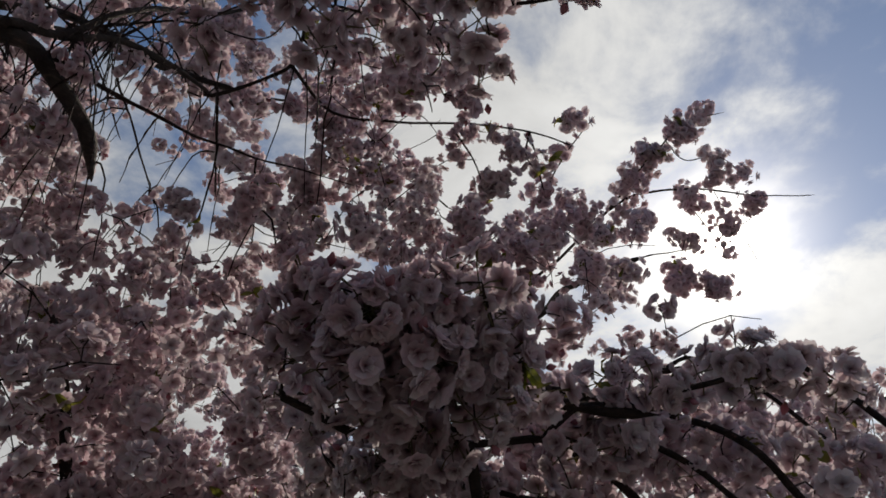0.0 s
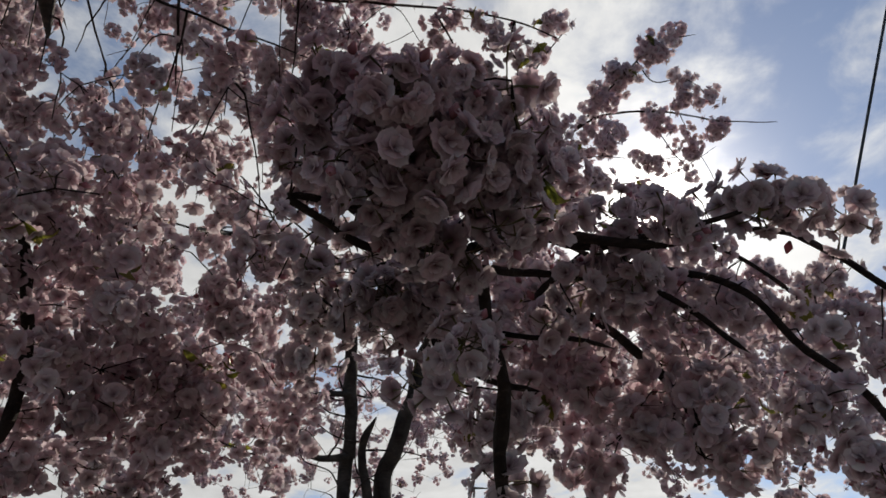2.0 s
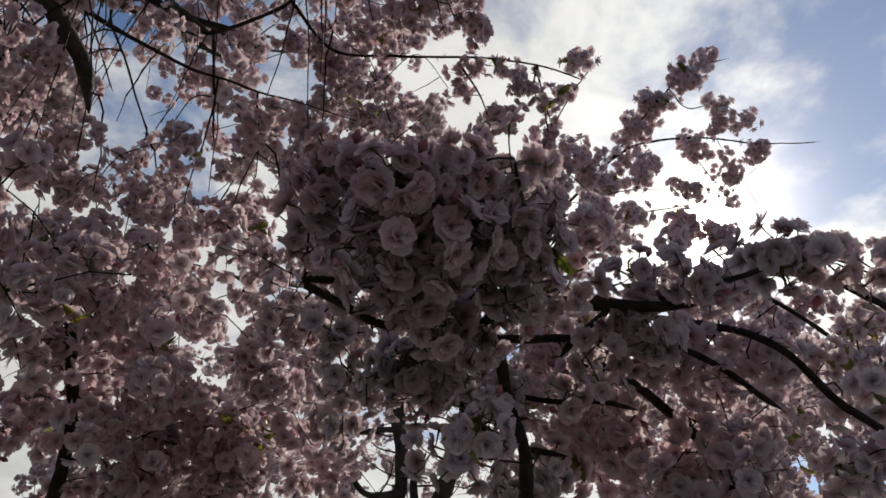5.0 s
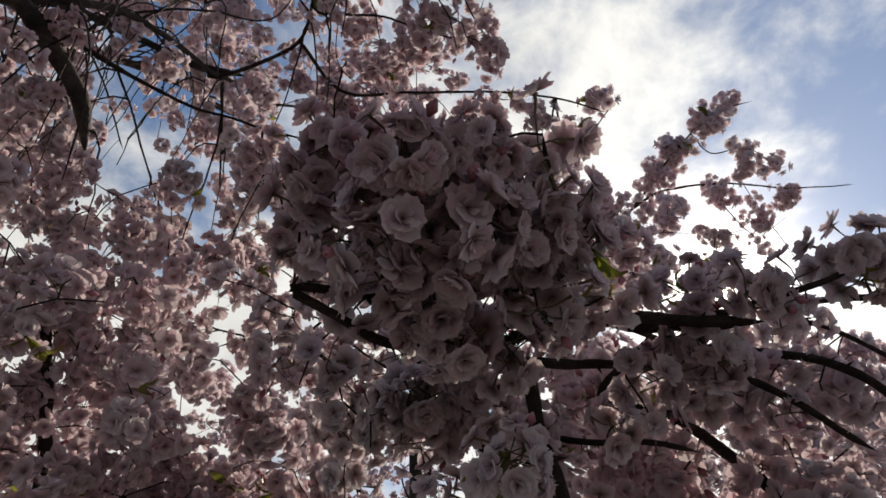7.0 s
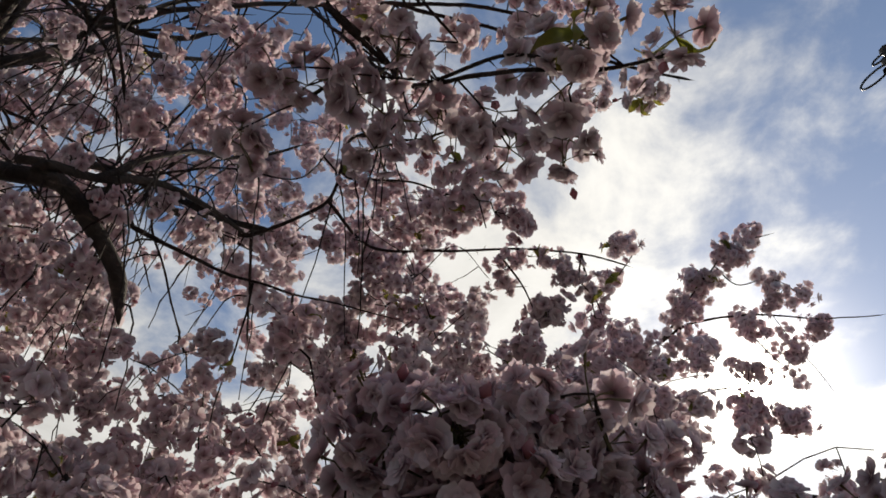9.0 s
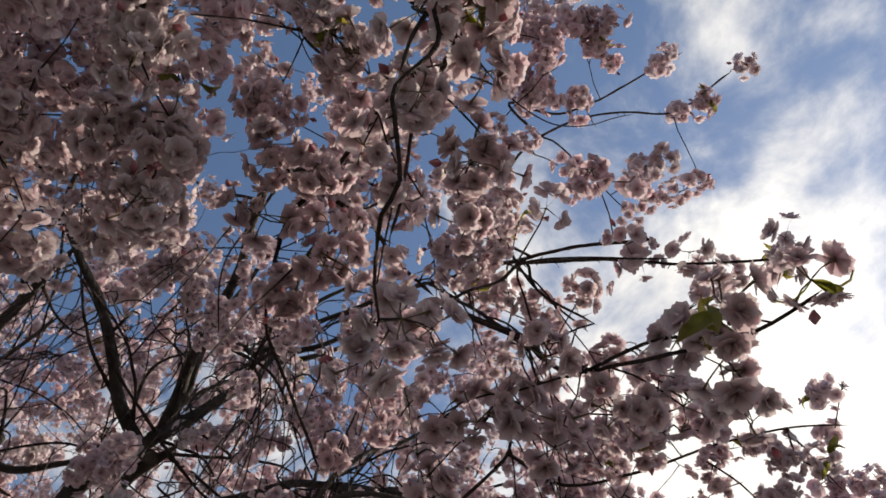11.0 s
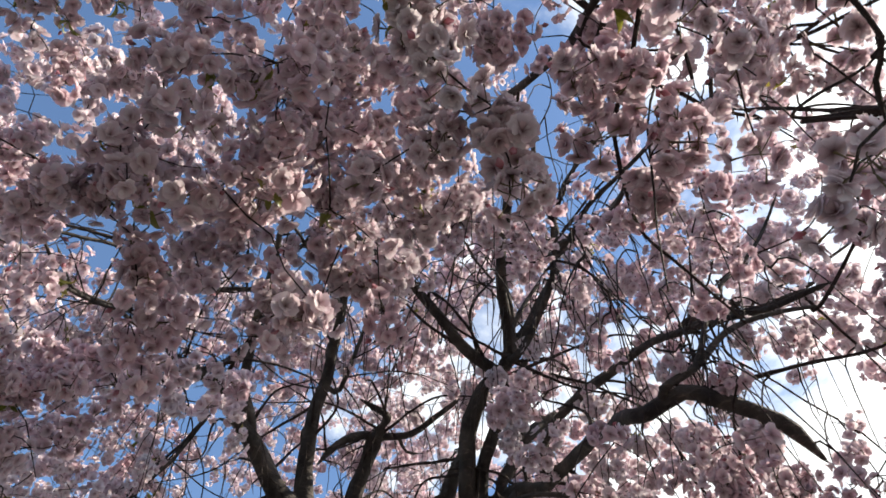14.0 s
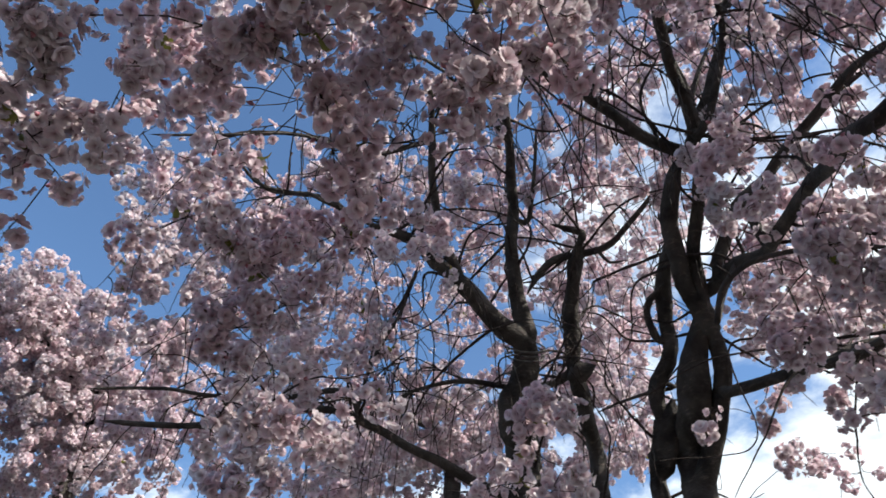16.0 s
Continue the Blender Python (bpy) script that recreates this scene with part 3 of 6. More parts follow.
bough("R", "branch", [(-1.685, 0.803, 3.761), (-1.576, 0.710, 3.870), (-1.412, 0.741, 3.940)], 0.0094, 0.0039)
bough("R", "branch", [(-1.451, 0.585, 4.073), (-1.817, 0.710, 3.909), (-1.638, 0.593, 3.971)], 0.0047, 0.0031)
bough("R", "limb", [(-1.170, 0.842, 3.846), (-0.889, 0.764, 3.737), (-0.640, 0.718, 3.581), (-0.421, 0.671, 3.402)], 0.0125, 0.0055)
bough("R", "branch", [(-0.172, 0.133, 2.895), (-0.250, 0.257, 2.817), (-0.296, 0.304, 2.754)], 0.0047, 0.0031)
bough("R", "branch", [(-0.218, 0.156, 2.918), (-0.109, 0.117, 2.856), (-0.023, 0.047, 2.825), (0.023, -0.008, 2.786)], 0.0078, 0.0047)
bough("R", "branch", [(-0.367, 0.195, 3.004), (-0.304, 0.296, 2.957), (-0.281, 0.320, 2.957)], 0.0039, 0.0023)
bough("R", "branch", [(-0.421, 0.671, 3.402), (-0.296, 0.640, 3.090), (-0.211, 0.608, 2.856), (-0.117, 0.491, 2.481), (-0.039, 0.413, 2.349), (0.008, 0.390, 2.302), (0.047, 0.390, 2.279)], 0.0055, 0.0019)
bough("R", "branch", [(-0.117, 0.491, 2.481), (-0.016, 0.406, 2.310), (0.055, 0.390, 2.263), (0.109, 0.382, 2.255), (0.140, 0.374, 2.255)], 0.0047, 0.002)
bough("R", "branch", [(-0.421, 0.671, 3.402), (-0.179, 0.593, 3.129), (-0.047, 0.554, 2.981), (0.094, 0.530, 2.809)], 0.0062, 0.0031)
bough("R", "branch", [(-0.179, 0.593, 3.129), (0.031, 0.577, 2.879), (0.133, 0.554, 2.708), (0.242, 0.562, 2.630), (0.273, 0.546, 2.575)], 0.0047, 0.002)
bough("R", "branch", [(-0.156, 0.538, 3.066), (-0.140, 0.632, 3.027), (-0.078, 0.702, 2.903)], 0.0039, 0.0023)
bough("R", "branch", [(-0.055, 0.523, 3.651), (0.094, 0.499, 3.651), (0.234, 0.530, 3.628), (0.367, 0.585, 3.589), (0.530, 0.546, 3.558)], 0.0055, 0.0023)
bough("R", "branch", [(-0.023, 0.367, 3.612), (0.109, 0.476, 3.659), (0.359, 0.484, 3.706), (0.468, 0.468, 3.683)], 0.0047, 0.0023)
bough("R", "branch", [(-0.062, 0.008, 2.325), (-0.070, 0.031, 2.279), (-0.109, 0.039, 2.224), (-0.117, 0.055, 2.208), (-0.133, 0.094, 2.177), (-0.156, 0.109, 2.169), (-0.172, 0.133, 2.162)], 0.0024, 0.0019, link=False)
bough("R", "branch", [(-0.070, 0.008, 2.325), (-0.086, 0.016, 2.279), (-0.101, 0.031, 2.232)], 0.0023, 0.0017)
bough("R", "branch", [(-0.250, 0.445, 2.715), (-0.156, 0.382, 2.583), (-0.094, 0.328, 2.481), (-0.008, 0.343, 2.427), (0.055, 0.359, 2.403)], 0.0036, 0.0012)
bough("R", "branch", [(-0.101, 0.343, 2.520), (-0.101, 0.374, 2.497), (-0.055, 0.429, 2.458)], 0.0027, 0.0016)
bough("R", "branch", [(-0.250, 0.460, 2.708), (-0.179, 0.476, 2.614), (-0.140, 0.523, 2.583)], 0.0045, 0.003)
bough("R", "branch", [(-0.382, 0.195, 2.879), (-0.320, 0.281, 2.778), (-0.304, 0.351, 2.747), (-0.273, 0.413, 2.715)], 0.0062, 0.0031)
bough("R", "branch", [(-0.164, 0.101, 2.723), (-0.226, 0.117, 2.676), (-0.312, 0.156, 2.645), (-0.382, 0.179, 2.614), (-0.468, 0.273, 2.583), (-0.491, 0.367, 2.559), (-0.515, 0.515, 2.536)], 0.0047, 0.0023)
bough("R", "branch", [(-0.289, -0.257, 3.277), (-0.179, -0.133, 3.285), (-0.133, -0.008, 3.277), (-0.094, 0.055, 3.191)], 0.0078, 0.0047)
bough("R", "branch", [(-0.460, -0.296, 3.480), (-0.398, -0.109, 3.417), (-0.374, -0.008, 3.332), (-0.320, 0.055, 3.254)], 0.007, 0.0039)
bough("R", "branch", [(-0.647, 1.209, 3.176), (-0.421, 1.123, 3.191), (-0.312, 0.889, 3.074), (-0.242, 0.842, 3.020), (-0.156, 0.858, 3.020), (-0.055, 0.842, 3.035)], 0.0062, 0.0027)
bough("R", "branch", [(-0.242, 0.842, 3.020), (-0.242, 0.788, 3.043), (-0.187, 0.772, 3.059)], 0.0027, 0.0016)
bough("R", "branch", [(-0.156, 0.858, 3.020), (-0.133, 0.811, 3.043), (-0.094, 0.772, 3.066)], 0.0027, 0.0016)
bough("R", "branch", [(-0.062, 0.842, 3.027), (-0.070, 0.897, 3.004), (-0.086, 0.959, 2.973)], 0.0014, 0.0009)
bough("R", "branch", [(-0.000, 0.850, 3.027), (-0.008, 0.920, 2.988), (-0.008, 0.991, 2.957)], 0.0014, 0.0009)
bough("R", "branch", [(-0.055, 0.842, 3.035), (-0.008, 0.866, 3.020), (0.008, 0.920, 2.988), (0.047, 0.983, 2.957), (0.078, 1.022, 2.926)], 0.0023, 0.0014)
bough("R", "branch", [(-0.335, 0.998, 3.105), (-0.195, 0.975, 3.043), (-0.117, 0.983, 3.004), (-0.016, 0.991, 2.949)], 0.0039, 0.002)
bough("R", "branch", [(-0.312, 1.240, 3.144), (-0.125, 1.147, 2.988), (0.023, 1.139, 2.973), (0.148, 1.139, 2.957), (0.234, 1.147, 2.942), (0.328, 1.162, 2.910)], 0.0055, 0.002)
bough("R", "branch", [(0.023, 1.147, 2.965), (0.086, 1.225, 2.910), (0.117, 1.295, 2.840)], 0.0031, 0.0016)
bough("R", "branch", [(0.211, 1.193, 2.910), (0.242, 1.225, 2.879), (0.257, 1.256, 2.848)], 0.0023, 0.0016)
bough("R", "branch", [(0.312, 1.513, 3.105), (0.343, 1.459, 3.137), (0.390, 1.396, 3.183), (0.452, 1.318, 3.222)], 0.0031, 0.0016)
bough("B", "branch", [(0.101, 2.363, 3.129), (0.429, 2.161, 3.324), (0.640, 1.973, 3.449), (0.749, 1.872, 3.550), (0.827, 1.778, 3.597), (0.913, 1.708, 3.667), (1.045, 1.646, 3.644)], 0.0094, 0.0023)
bough("B", "branch", [(0.640, 1.973, 3.449), (0.749, 1.934, 3.495), (0.913, 1.903, 3.503), (1.030, 1.903, 3.495), (1.225, 1.888, 3.449), (1.373, 1.825, 3.394)], 0.0062, 0.002)
bough("B", "branch", [(0.913, 1.903, 3.503), (0.991, 1.966, 3.402), (1.084, 2.012, 3.293)], 0.0031, 0.0016)
bough("B", "branch", [(0.928, 1.817, 3.573), (1.037, 1.778, 3.550), (1.131, 1.802, 3.464)], 0.0031, 0.0016)
bough("B", "branch", [(-0.117, 1.076, 2.138), (0.023, 0.913, 2.099), (0.125, 0.803, 2.029), (0.179, 0.764, 1.990), (0.250, 0.749, 1.974)], 0.0078, 0.0062)
bough("B", "branch", [(0.250, 0.959, 2.099), (0.343, 0.905, 2.045), (0.406, 0.866, 1.990), (0.452, 0.874, 1.920), (0.499, 0.866, 1.865), (0.538, 0.866, 1.795), (0.569, 0.866, 1.701)], 0.0042, 0.0058)
bough("B", "branch", [(0.445, 1.076, 2.247), (0.515, 1.037, 2.177), (0.569, 1.006, 2.084), (0.640, 1.006, 2.013)], 0.0047, 0.0031)
bough("B", "branch", [(0.538, 0.967, 2.177), (0.577, 0.897, 2.084), (0.616, 0.866, 1.998), (0.632, 0.827, 1.935)], 0.0055, 0.0047)
bough("B", "branch", [(0.156, 1.014, 2.060), (0.218, 0.975, 2.013), (0.281, 0.952, 1.928), (0.328, 0.959, 1.865), (0.343, 0.975, 1.803)], 0.0055, 0.007)
bough("B", "branch", [(0.008, 0.975, 1.998), (0.094, 0.905, 1.935), (0.164, 0.897, 1.928), (0.211, 0.889, 1.912)], 0.0047, 0.0031)
bough("B", "branch", [(0.000, 0.991, 1.959), (0.070, 0.975, 1.904), (0.125, 0.936, 1.873)], 0.0055, 0.0039)
bough("B", "branch", [(0.016, 0.749, 1.959), (0.031, 0.764, 1.935), (0.039, 0.796, 1.881), (0.055, 0.819, 1.834), (0.062, 0.881, 1.772), (0.078, 0.983, 1.686)], 0.0062, 0.0086)
bough("B", "branch", [(0.023, 0.764, 1.943), (0.109, 0.819, 1.974), (0.250, 0.858, 1.990), (0.328, 0.881, 1.967), (0.390, 0.881, 1.904)], 0.0055, 0.0039)
bough("B", "branch", [(-0.179, 0.679, 1.967), (-0.140, 0.702, 1.951), (-0.094, 0.733, 1.943), (-0.039, 0.749, 1.959), (0.016, 0.749, 1.959)], 0.0039, 0.0047)
bough("B", "branch", [(-0.008, 0.749, 1.967), (-0.047, 0.694, 1.967), (-0.086, 0.632, 1.982), (-0.055, 0.569, 2.006)], 0.0047, 0.0023)
bough("B", "branch", [(-0.000, 0.741, 1.974), (0.031, 0.679, 1.982), (0.055, 0.640, 1.998), (0.039, 0.569, 2.029)], 0.0047, 0.0023)
bough("B", "branch", [(-0.125, 0.757, 2.021), (-0.016, 0.772, 2.068), (0.133, 0.819, 2.029), (0.211, 0.803, 2.013), (0.273, 0.780, 1.998)], 0.0062, 0.007)
bough("B", "branch", [(0.211, 0.803, 2.013), (0.296, 0.757, 2.013), (0.351, 0.718, 2.013)], 0.0047, 0.0031)
bough("R", "branch", [(-0.796, 1.139, 2.396), (-0.733, 1.123, 2.318), (-0.679, 1.170, 2.146), (-0.655, 1.193, 2.029), (-0.647, 1.193, 1.920), (-0.671, 1.193, 1.865)], 0.0078, 0.0125, link=False)
bough("R", "branch", [(-0.733, 1.123, 2.318), (-0.710, 1.170, 2.286), (-0.679, 1.225, 2.224)], 0.0055, 0.0039)
bough("L", "trunk", [(-3.112, 0.577, -0.050), (-3.065, 0.593, 1.717), (-3.065, 0.577, 3.121), (-2.902, 0.507, 3.269), (-2.699, 0.507, 3.433), (-2.574, 0.499, 3.527)], 0.0897, 0.0741, knots=0.15, link=False)
bough("L", "trunk", [(-2.956, 0.772, -0.050), (-3.034, 0.874, 1.725), (-3.151, 0.952, 3.144), (-2.956, 0.866, 3.371), (-2.816, 0.788, 3.542), (-2.652, 0.741, 3.706), (-2.449, 0.710, 3.870), (-2.317, 0.725, 3.932)], 0.0546, 0.0328, knots=0.2, link=False)
bough("L", "limb", [(-2.597, 0.491, 3.503), (-2.558, 0.398, 3.519), (-2.441, 0.218, 3.589), (-2.301, 0.023, 3.651), (-2.246, -0.062, 3.667), (-2.161, -0.218, 3.636)], 0.0608, 0.0172, knots=0.08)
bough("L", "limb", [(-2.582, 0.499, 3.519), (-2.480, 0.437, 3.651), (-2.348, 0.390, 3.800), (-2.184, 0.374, 3.948), (-1.958, 0.304, 4.034), (-1.700, 0.226, 4.119)], 0.0437, 0.0125, knots=0.08)
bough("L", "limb", [(-2.402, 0.164, 3.644), (-2.270, 0.062, 3.729), (-2.090, 0.008, 3.839), (-1.888, -0.031, 3.948), (-1.654, -0.086, 4.002)], 0.0265, 0.0109, knots=0.08)
bough("L", "limb", [(-2.434, 0.710, 3.885), (-2.441, 0.616, 3.854), (-2.488, 0.538, 3.784), (-2.527, 0.499, 3.706)], 0.0203, 0.0172)
bough("L", "limb", [(-2.426, 0.725, 3.885), (-2.395, 0.850, 3.917), (-2.285, 0.936, 3.971), (-2.153, 1.006, 4.041), (-2.028, 1.030, 4.119)], 0.0203, 0.0078)
bough("L", "branch", [(-2.410, 0.827, 3.909), (-2.434, 0.881, 3.870), (-2.402, 0.944, 3.862)], 0.0094, 0.0055)
bough("L", "branch", [(-2.324, 0.725, 3.924), (-2.324, 0.663, 3.948), (-2.332, 0.585, 3.971)], 0.0187, 0.0156)
bough("L", "branch", [(-2.293, 0.468, 3.932), (-2.122, 0.460, 4.080), (-1.981, 0.445, 4.182)], 0.014, 0.0062)
bough("L", "limb", [(-2.831, 0.772, 3.534), (-2.847, 0.710, 3.480), (-2.831, 0.593, 3.425), (-2.800, 0.452, 3.386), (-2.753, 0.265, 3.371), (-2.746, 0.047, 3.293), (-2.730, -0.070, 3.191)], 0.0203, 0.0062)
bough("L", "limb", [(-3.159, 0.538, 3.059), (-3.026, 0.359, 3.043), (-2.878, 0.070, 3.082), (-2.777, -0.148, 3.129), (-2.722, -0.265, 3.144), (-2.699, -0.562, 3.082), (-2.691, -0.850, 2.988), (-2.629, -1.092, 2.973)], 0.0281, 0.0094, knots=0.06)
bough("L", "branch", [(-2.769, -0.172, 3.137), (-2.714, -0.265, 3.230), (-2.730, -0.499, 3.183), (-2.707, -0.749, 3.152), (-2.668, -0.936, 3.144), (-2.629, -1.170, 3.082)], 0.014, 0.0055)
bough("L", "branch", [(-2.746, -0.195, 3.183), (-2.636, -0.156, 3.339), (-2.496, -0.062, 3.503), (-2.340, -0.016, 3.620)], 0.0094, 0.0062)
bough("L", "branch", [(-2.582, 0.335, 3.519), (-2.660, 0.179, 3.394), (-2.746, 0.086, 3.293), (-2.831, 0.023, 3.168)], 0.0078, 0.0039)
bough("L", "branch", [(-2.161, -0.218, 3.636), (-2.044, -0.445, 3.628), (-1.966, -0.624, 3.566), (-1.825, -0.725, 3.558), (-1.755, -0.780, 3.597)], 0.0109, 0.0047)
bough("L", "branch", [(-1.927, -0.031, 3.917), (-1.919, -0.281, 3.745), (-1.849, -0.374, 3.698), (-1.778, -0.530, 3.636), (-1.732, -0.733, 3.527), (-1.677, -0.928, 3.402)], 0.0109, 0.0039)
bough("L", "branch", [(-1.919, -0.281, 3.745), (-1.802, -0.296, 3.823), (-1.685, -0.328, 3.901)], 0.0101, 0.0047)
bough("L", "branch", [(-1.958, 0.304, 4.034), (-1.786, 0.148, 3.995), (-1.560, -0.086, 3.878), (-1.474, -0.250, 3.753)], 0.0109, 0.0047)
bough("L", "burl", [(-2.839, 0.749, 3.488), (-2.792, 0.803, 3.503), (-2.738, 0.858, 3.511)], 0.0468, 0.0351, knots=0.4, link=False)
bough("L", "stub", [(-2.730, 0.530, 3.425), (-2.785, 0.468, 3.332), (-2.839, 0.421, 3.222)], 0.0468, 0.039, knots=0.2, link=False)
bough("R", "burl", [(-2.824, 1.084, 3.012), (-2.714, 1.100, 3.152), (-2.621, 1.115, 3.269)], 0.06, 0.052, knots=0.4, link=False)
bough("B", "trunk", [(-0.109, 4.969, -0.050), (-0.179, 4.906, 1.592), (-0.296, 4.805, 2.879), (-0.273, 4.610, 3.230), (-0.281, 4.360, 3.605), (-0.320, 4.072, 3.963)], 0.0663, 0.039, knots=0.12, link=False)
bough("B", "trunk", [(0.086, 5.047, -0.050), (0.047, 4.984, 1.584), (-0.039, 4.898, 2.864), (0.031, 4.719, 3.160), (0.140, 4.524, 3.449), (0.195, 4.321, 3.690)], 0.085, 0.05, knots=0.12, link=False)
bough("B", "limb", [(-0.125, 4.820, 2.840), (-0.187, 4.649, 3.129), (-0.109, 4.501, 3.293)], 0.039, 0.0234)
bough("B", "limb", [(-0.281, 4.438, 3.441), (-0.468, 4.352, 3.394), (-0.671, 4.274, 3.316), (-0.858, 4.204, 3.207)], 0.0234, 0.0094)
bough("B", "limb", [(-0.304, 4.657, 3.090), (-0.491, 4.493, 3.035), (-0.608, 4.337, 3.191), (-0.601, 4.126, 3.480)], 0.0273, 0.0117)
bough("B", "limb", [(0.195, 4.321, 3.690), (0.359, 3.682, 3.839), (0.569, 3.175, 3.823), (0.733, 2.785, 3.761), (0.936, 2.496, 3.644)], 0.0351, 0.0117)
bough("B", "limb", [(0.140, 4.524, 3.449), (0.343, 3.580, 3.215), (0.335, 2.488, 2.762), (0.289, 1.708, 2.396), (0.296, 1.264, 2.208), (0.328, 1.084, 2.177)], 0.0312, 0.0055)
bough("B", "limb", [(-0.320, 4.072, 3.963), (-0.577, 3.401, 3.807), (-0.757, 2.808, 3.480), (-0.811, 2.262, 3.129)], 0.0312, 0.0109)
# wood of the added, unseen tree behind the camera
bough("C", "trunk", [(1.248, -2.652, -0.050), (1.209, -2.574, 1.288), (1.170, -2.496, 2.146)], 0.1014, 0.0702, knots=0.15, link=False)
bough("C", "limb", [(1.170, -2.496, 2.146), (0.936, -1.872, 2.848), (0.624, -1.248, 3.316), (0.312, -0.702, 3.550)], 0.0468, 0.0117)
bough("C", "limb", [(1.170, -2.496, 2.146), (0.312, -2.028, 2.770), (-0.468, -1.638, 3.160), (-1.170, -1.404, 3.316)], 0.0468, 0.0117)
bough("C", "limb", [(1.170, -2.496, 2.146), (1.560, -1.872, 2.770), (1.794, -1.092, 3.160), (1.794, -0.312, 3.316)], 0.0468, 0.0117)
bough("C", "limb", [(1.170, -2.496, 2.146), (2.028, -2.808, 2.692), (2.808, -2.808, 3.004)], 0.039, 0.0117)
bough("C", "limb", [(1.170, -2.496, 2.068), (0.468, -2.730, 2.458), (-0.468, -2.652, 2.614)], 0.039, 0.0117)
bough("E", "trunk", [(-6.490, 0.842, -0.050), (-6.443, 0.850, 2.598), (-6.443, 0.835, 4.884), (-6.287, 0.835, 5.157)], 0.1248, 0.078, link=False)
bough("E", "limb", [(-6.287, 0.835, 5.157), (-6.248, 0.351, 5.336), (-6.224, -0.101, 5.406)], 0.0468, 0.0156)
bough("E", "limb", [(-6.287, 0.835, 5.157), (-6.201, 1.373, 5.406), (-5.951, 2.161, 5.664)], 0.0468, 0.0156)
bough("D", "trunk", [(-5.663, -2.629, -0.050), (-5.920, -2.527, 2.505), (-6.224, -2.457, 4.704), (-5.905, -2.480, 5.071)], 0.1248, 0.078, link=False)
bough("D", "limb", [(-5.905, -2.480, 5.071), (-5.546, -2.800, 5.258), (-5.242, -3.042, 5.352)], 0.0546, 0.0234)
bough("D", "limb", [(-5.905, -2.480, 5.071), (-5.827, -2.426, 5.383), (-5.600, -2.644, 5.570)], 0.0546, 0.0234)
bough("D", "limb", [(-5.959, -2.465, 4.993), (-6.279, -1.895, 5.258), (-6.599, -1.287, 5.258)], 0.04, 0.005)
bough("R", "limb", [(-1.561, 0.869, 3.643), (-1.442, 0.884, 3.691), (-1.263, 0.863, 3.782), (-1.150, 0.816, 3.825), (-1.043, 0.846, 3.798), (-0.899, 0.870, 3.782), (-0.801, 0.849, 3.767)], 0.017, 0.008)
bough("R", "limb", [(-1.583, 0.886, 3.673), (-1.470, 0.823, 3.783), (-1.354, 0.716, 3.901), (-1.235, 0.646, 3.967), (-1.111, 0.599, 3.994), (-0.930, 0.494, 3.985)], 0.015, 0.007)
bough("R", "limb", [(-1.732, 1.100, 3.470), (-1.541, 1.100, 3.509), (-1.345, 1.133, 3.523), (-1.148, 1.172, 3.514), (-0.948, 1.241, 3.449), (-0.763, 1.277, 3.354), (-0.605, 1.268, 3.273)], 0.021, 0.008)
bough("R", "limb", [(-1.768, 1.131, 2.848), (-1.665, 1.158, 2.824), (-1.549, 1.176, 2.798), (-1.405, 1.173, 2.761), (-1.263, 1.166, 2.716)], 0.014, 0.006)
bough("R", "branch", [(-1.988, 0.987, 3.164), (-1.887, 0.992, 3.242), (-1.780, 1.033, 3.256), (-1.679, 1.112, 3.225), (-1.583, 1.191, 3.162), (-1.492, 1.276, 3.075), (-1.417, 1.365, 2.953)], 0.014, 0.006)
bough("R", "branch", [(-1.159, 0.796, 3.780), (-1.065, 0.735, 3.826), (-1.000, 0.651, 3.852), (-0.950, 0.576, 3.865)], 0.008, 0.004)
bough("R", "branch", [(-1.065, 0.735, 3.826), (-0.961, 0.715, 3.840), (-0.866, 0.698, 3.844)], 0.007, 0.004)
bough("L", "branch", [(-2.238, -0.310, 3.765), (-2.188, -0.424, 3.804), (-2.185, -0.529, 3.793), (-2.155, -0.653, 3.772), (-2.032, -0.763, 3.816)], 0.012, 0.006)
bough("L", "branch", [(-1.949, -0.461, 3.875), (-1.938, -0.626, 3.859), (-1.941, -0.754, 3.828), (-1.958, -0.842, 3.789)], 0.009, 0.005)
bough("L", "branch", [(-2.458, -0.015, 3.670), (-2.516, -0.077, 3.527), (-2.565, -0.154, 3.382), (-2.631, -0.181, 3.193)], 0.008, 0.004)
bough("R", "branch", [(-1.063, 1.239, 3.533), (-0.937, 1.293, 3.502), (-0.831, 1.332, 3.463), (-0.724, 1.361, 3.424), (-0.648, 1.388, 3.370)], 0.013, 0.006)
bough("R", "branch", [(-0.724, 1.361, 3.424), (-0.723, 1.429, 3.340), (-0.726, 1.511, 3.250), (-0.730, 1.587, 3.155)], 0.006, 0.003)
bough("R", "branch", [(-0.968, 1.237, 3.331), (-0.930, 1.336, 3.219), (-0.888, 1.427, 3.103), (-0.869, 1.516, 3.035)], 0.005, 0.002)
grow("R", 150, 0.74, 3)
grow("L", 190, 0.74, 4)
grow("B", 60, 0.70, 5)
whips("R", (-1.537, 0.874, 3.917), 0.858, 50)
whips("R", (-1.342, 1.505, 3.815), 0.858, 45)
whips("R", (-1.232, 0.850, 4.073), 0.780, 35)
whips("L", (-2.426, 0.398, 3.839), 0.780, 60)
whips("L", (-2.231, -0.351, 3.683), 0.780, 60)
whips("L", (-2.660, -0.624, 3.269), 0.780, 60)
whips("L", (-2.800, 0.733, 3.527), 0.702, 40)
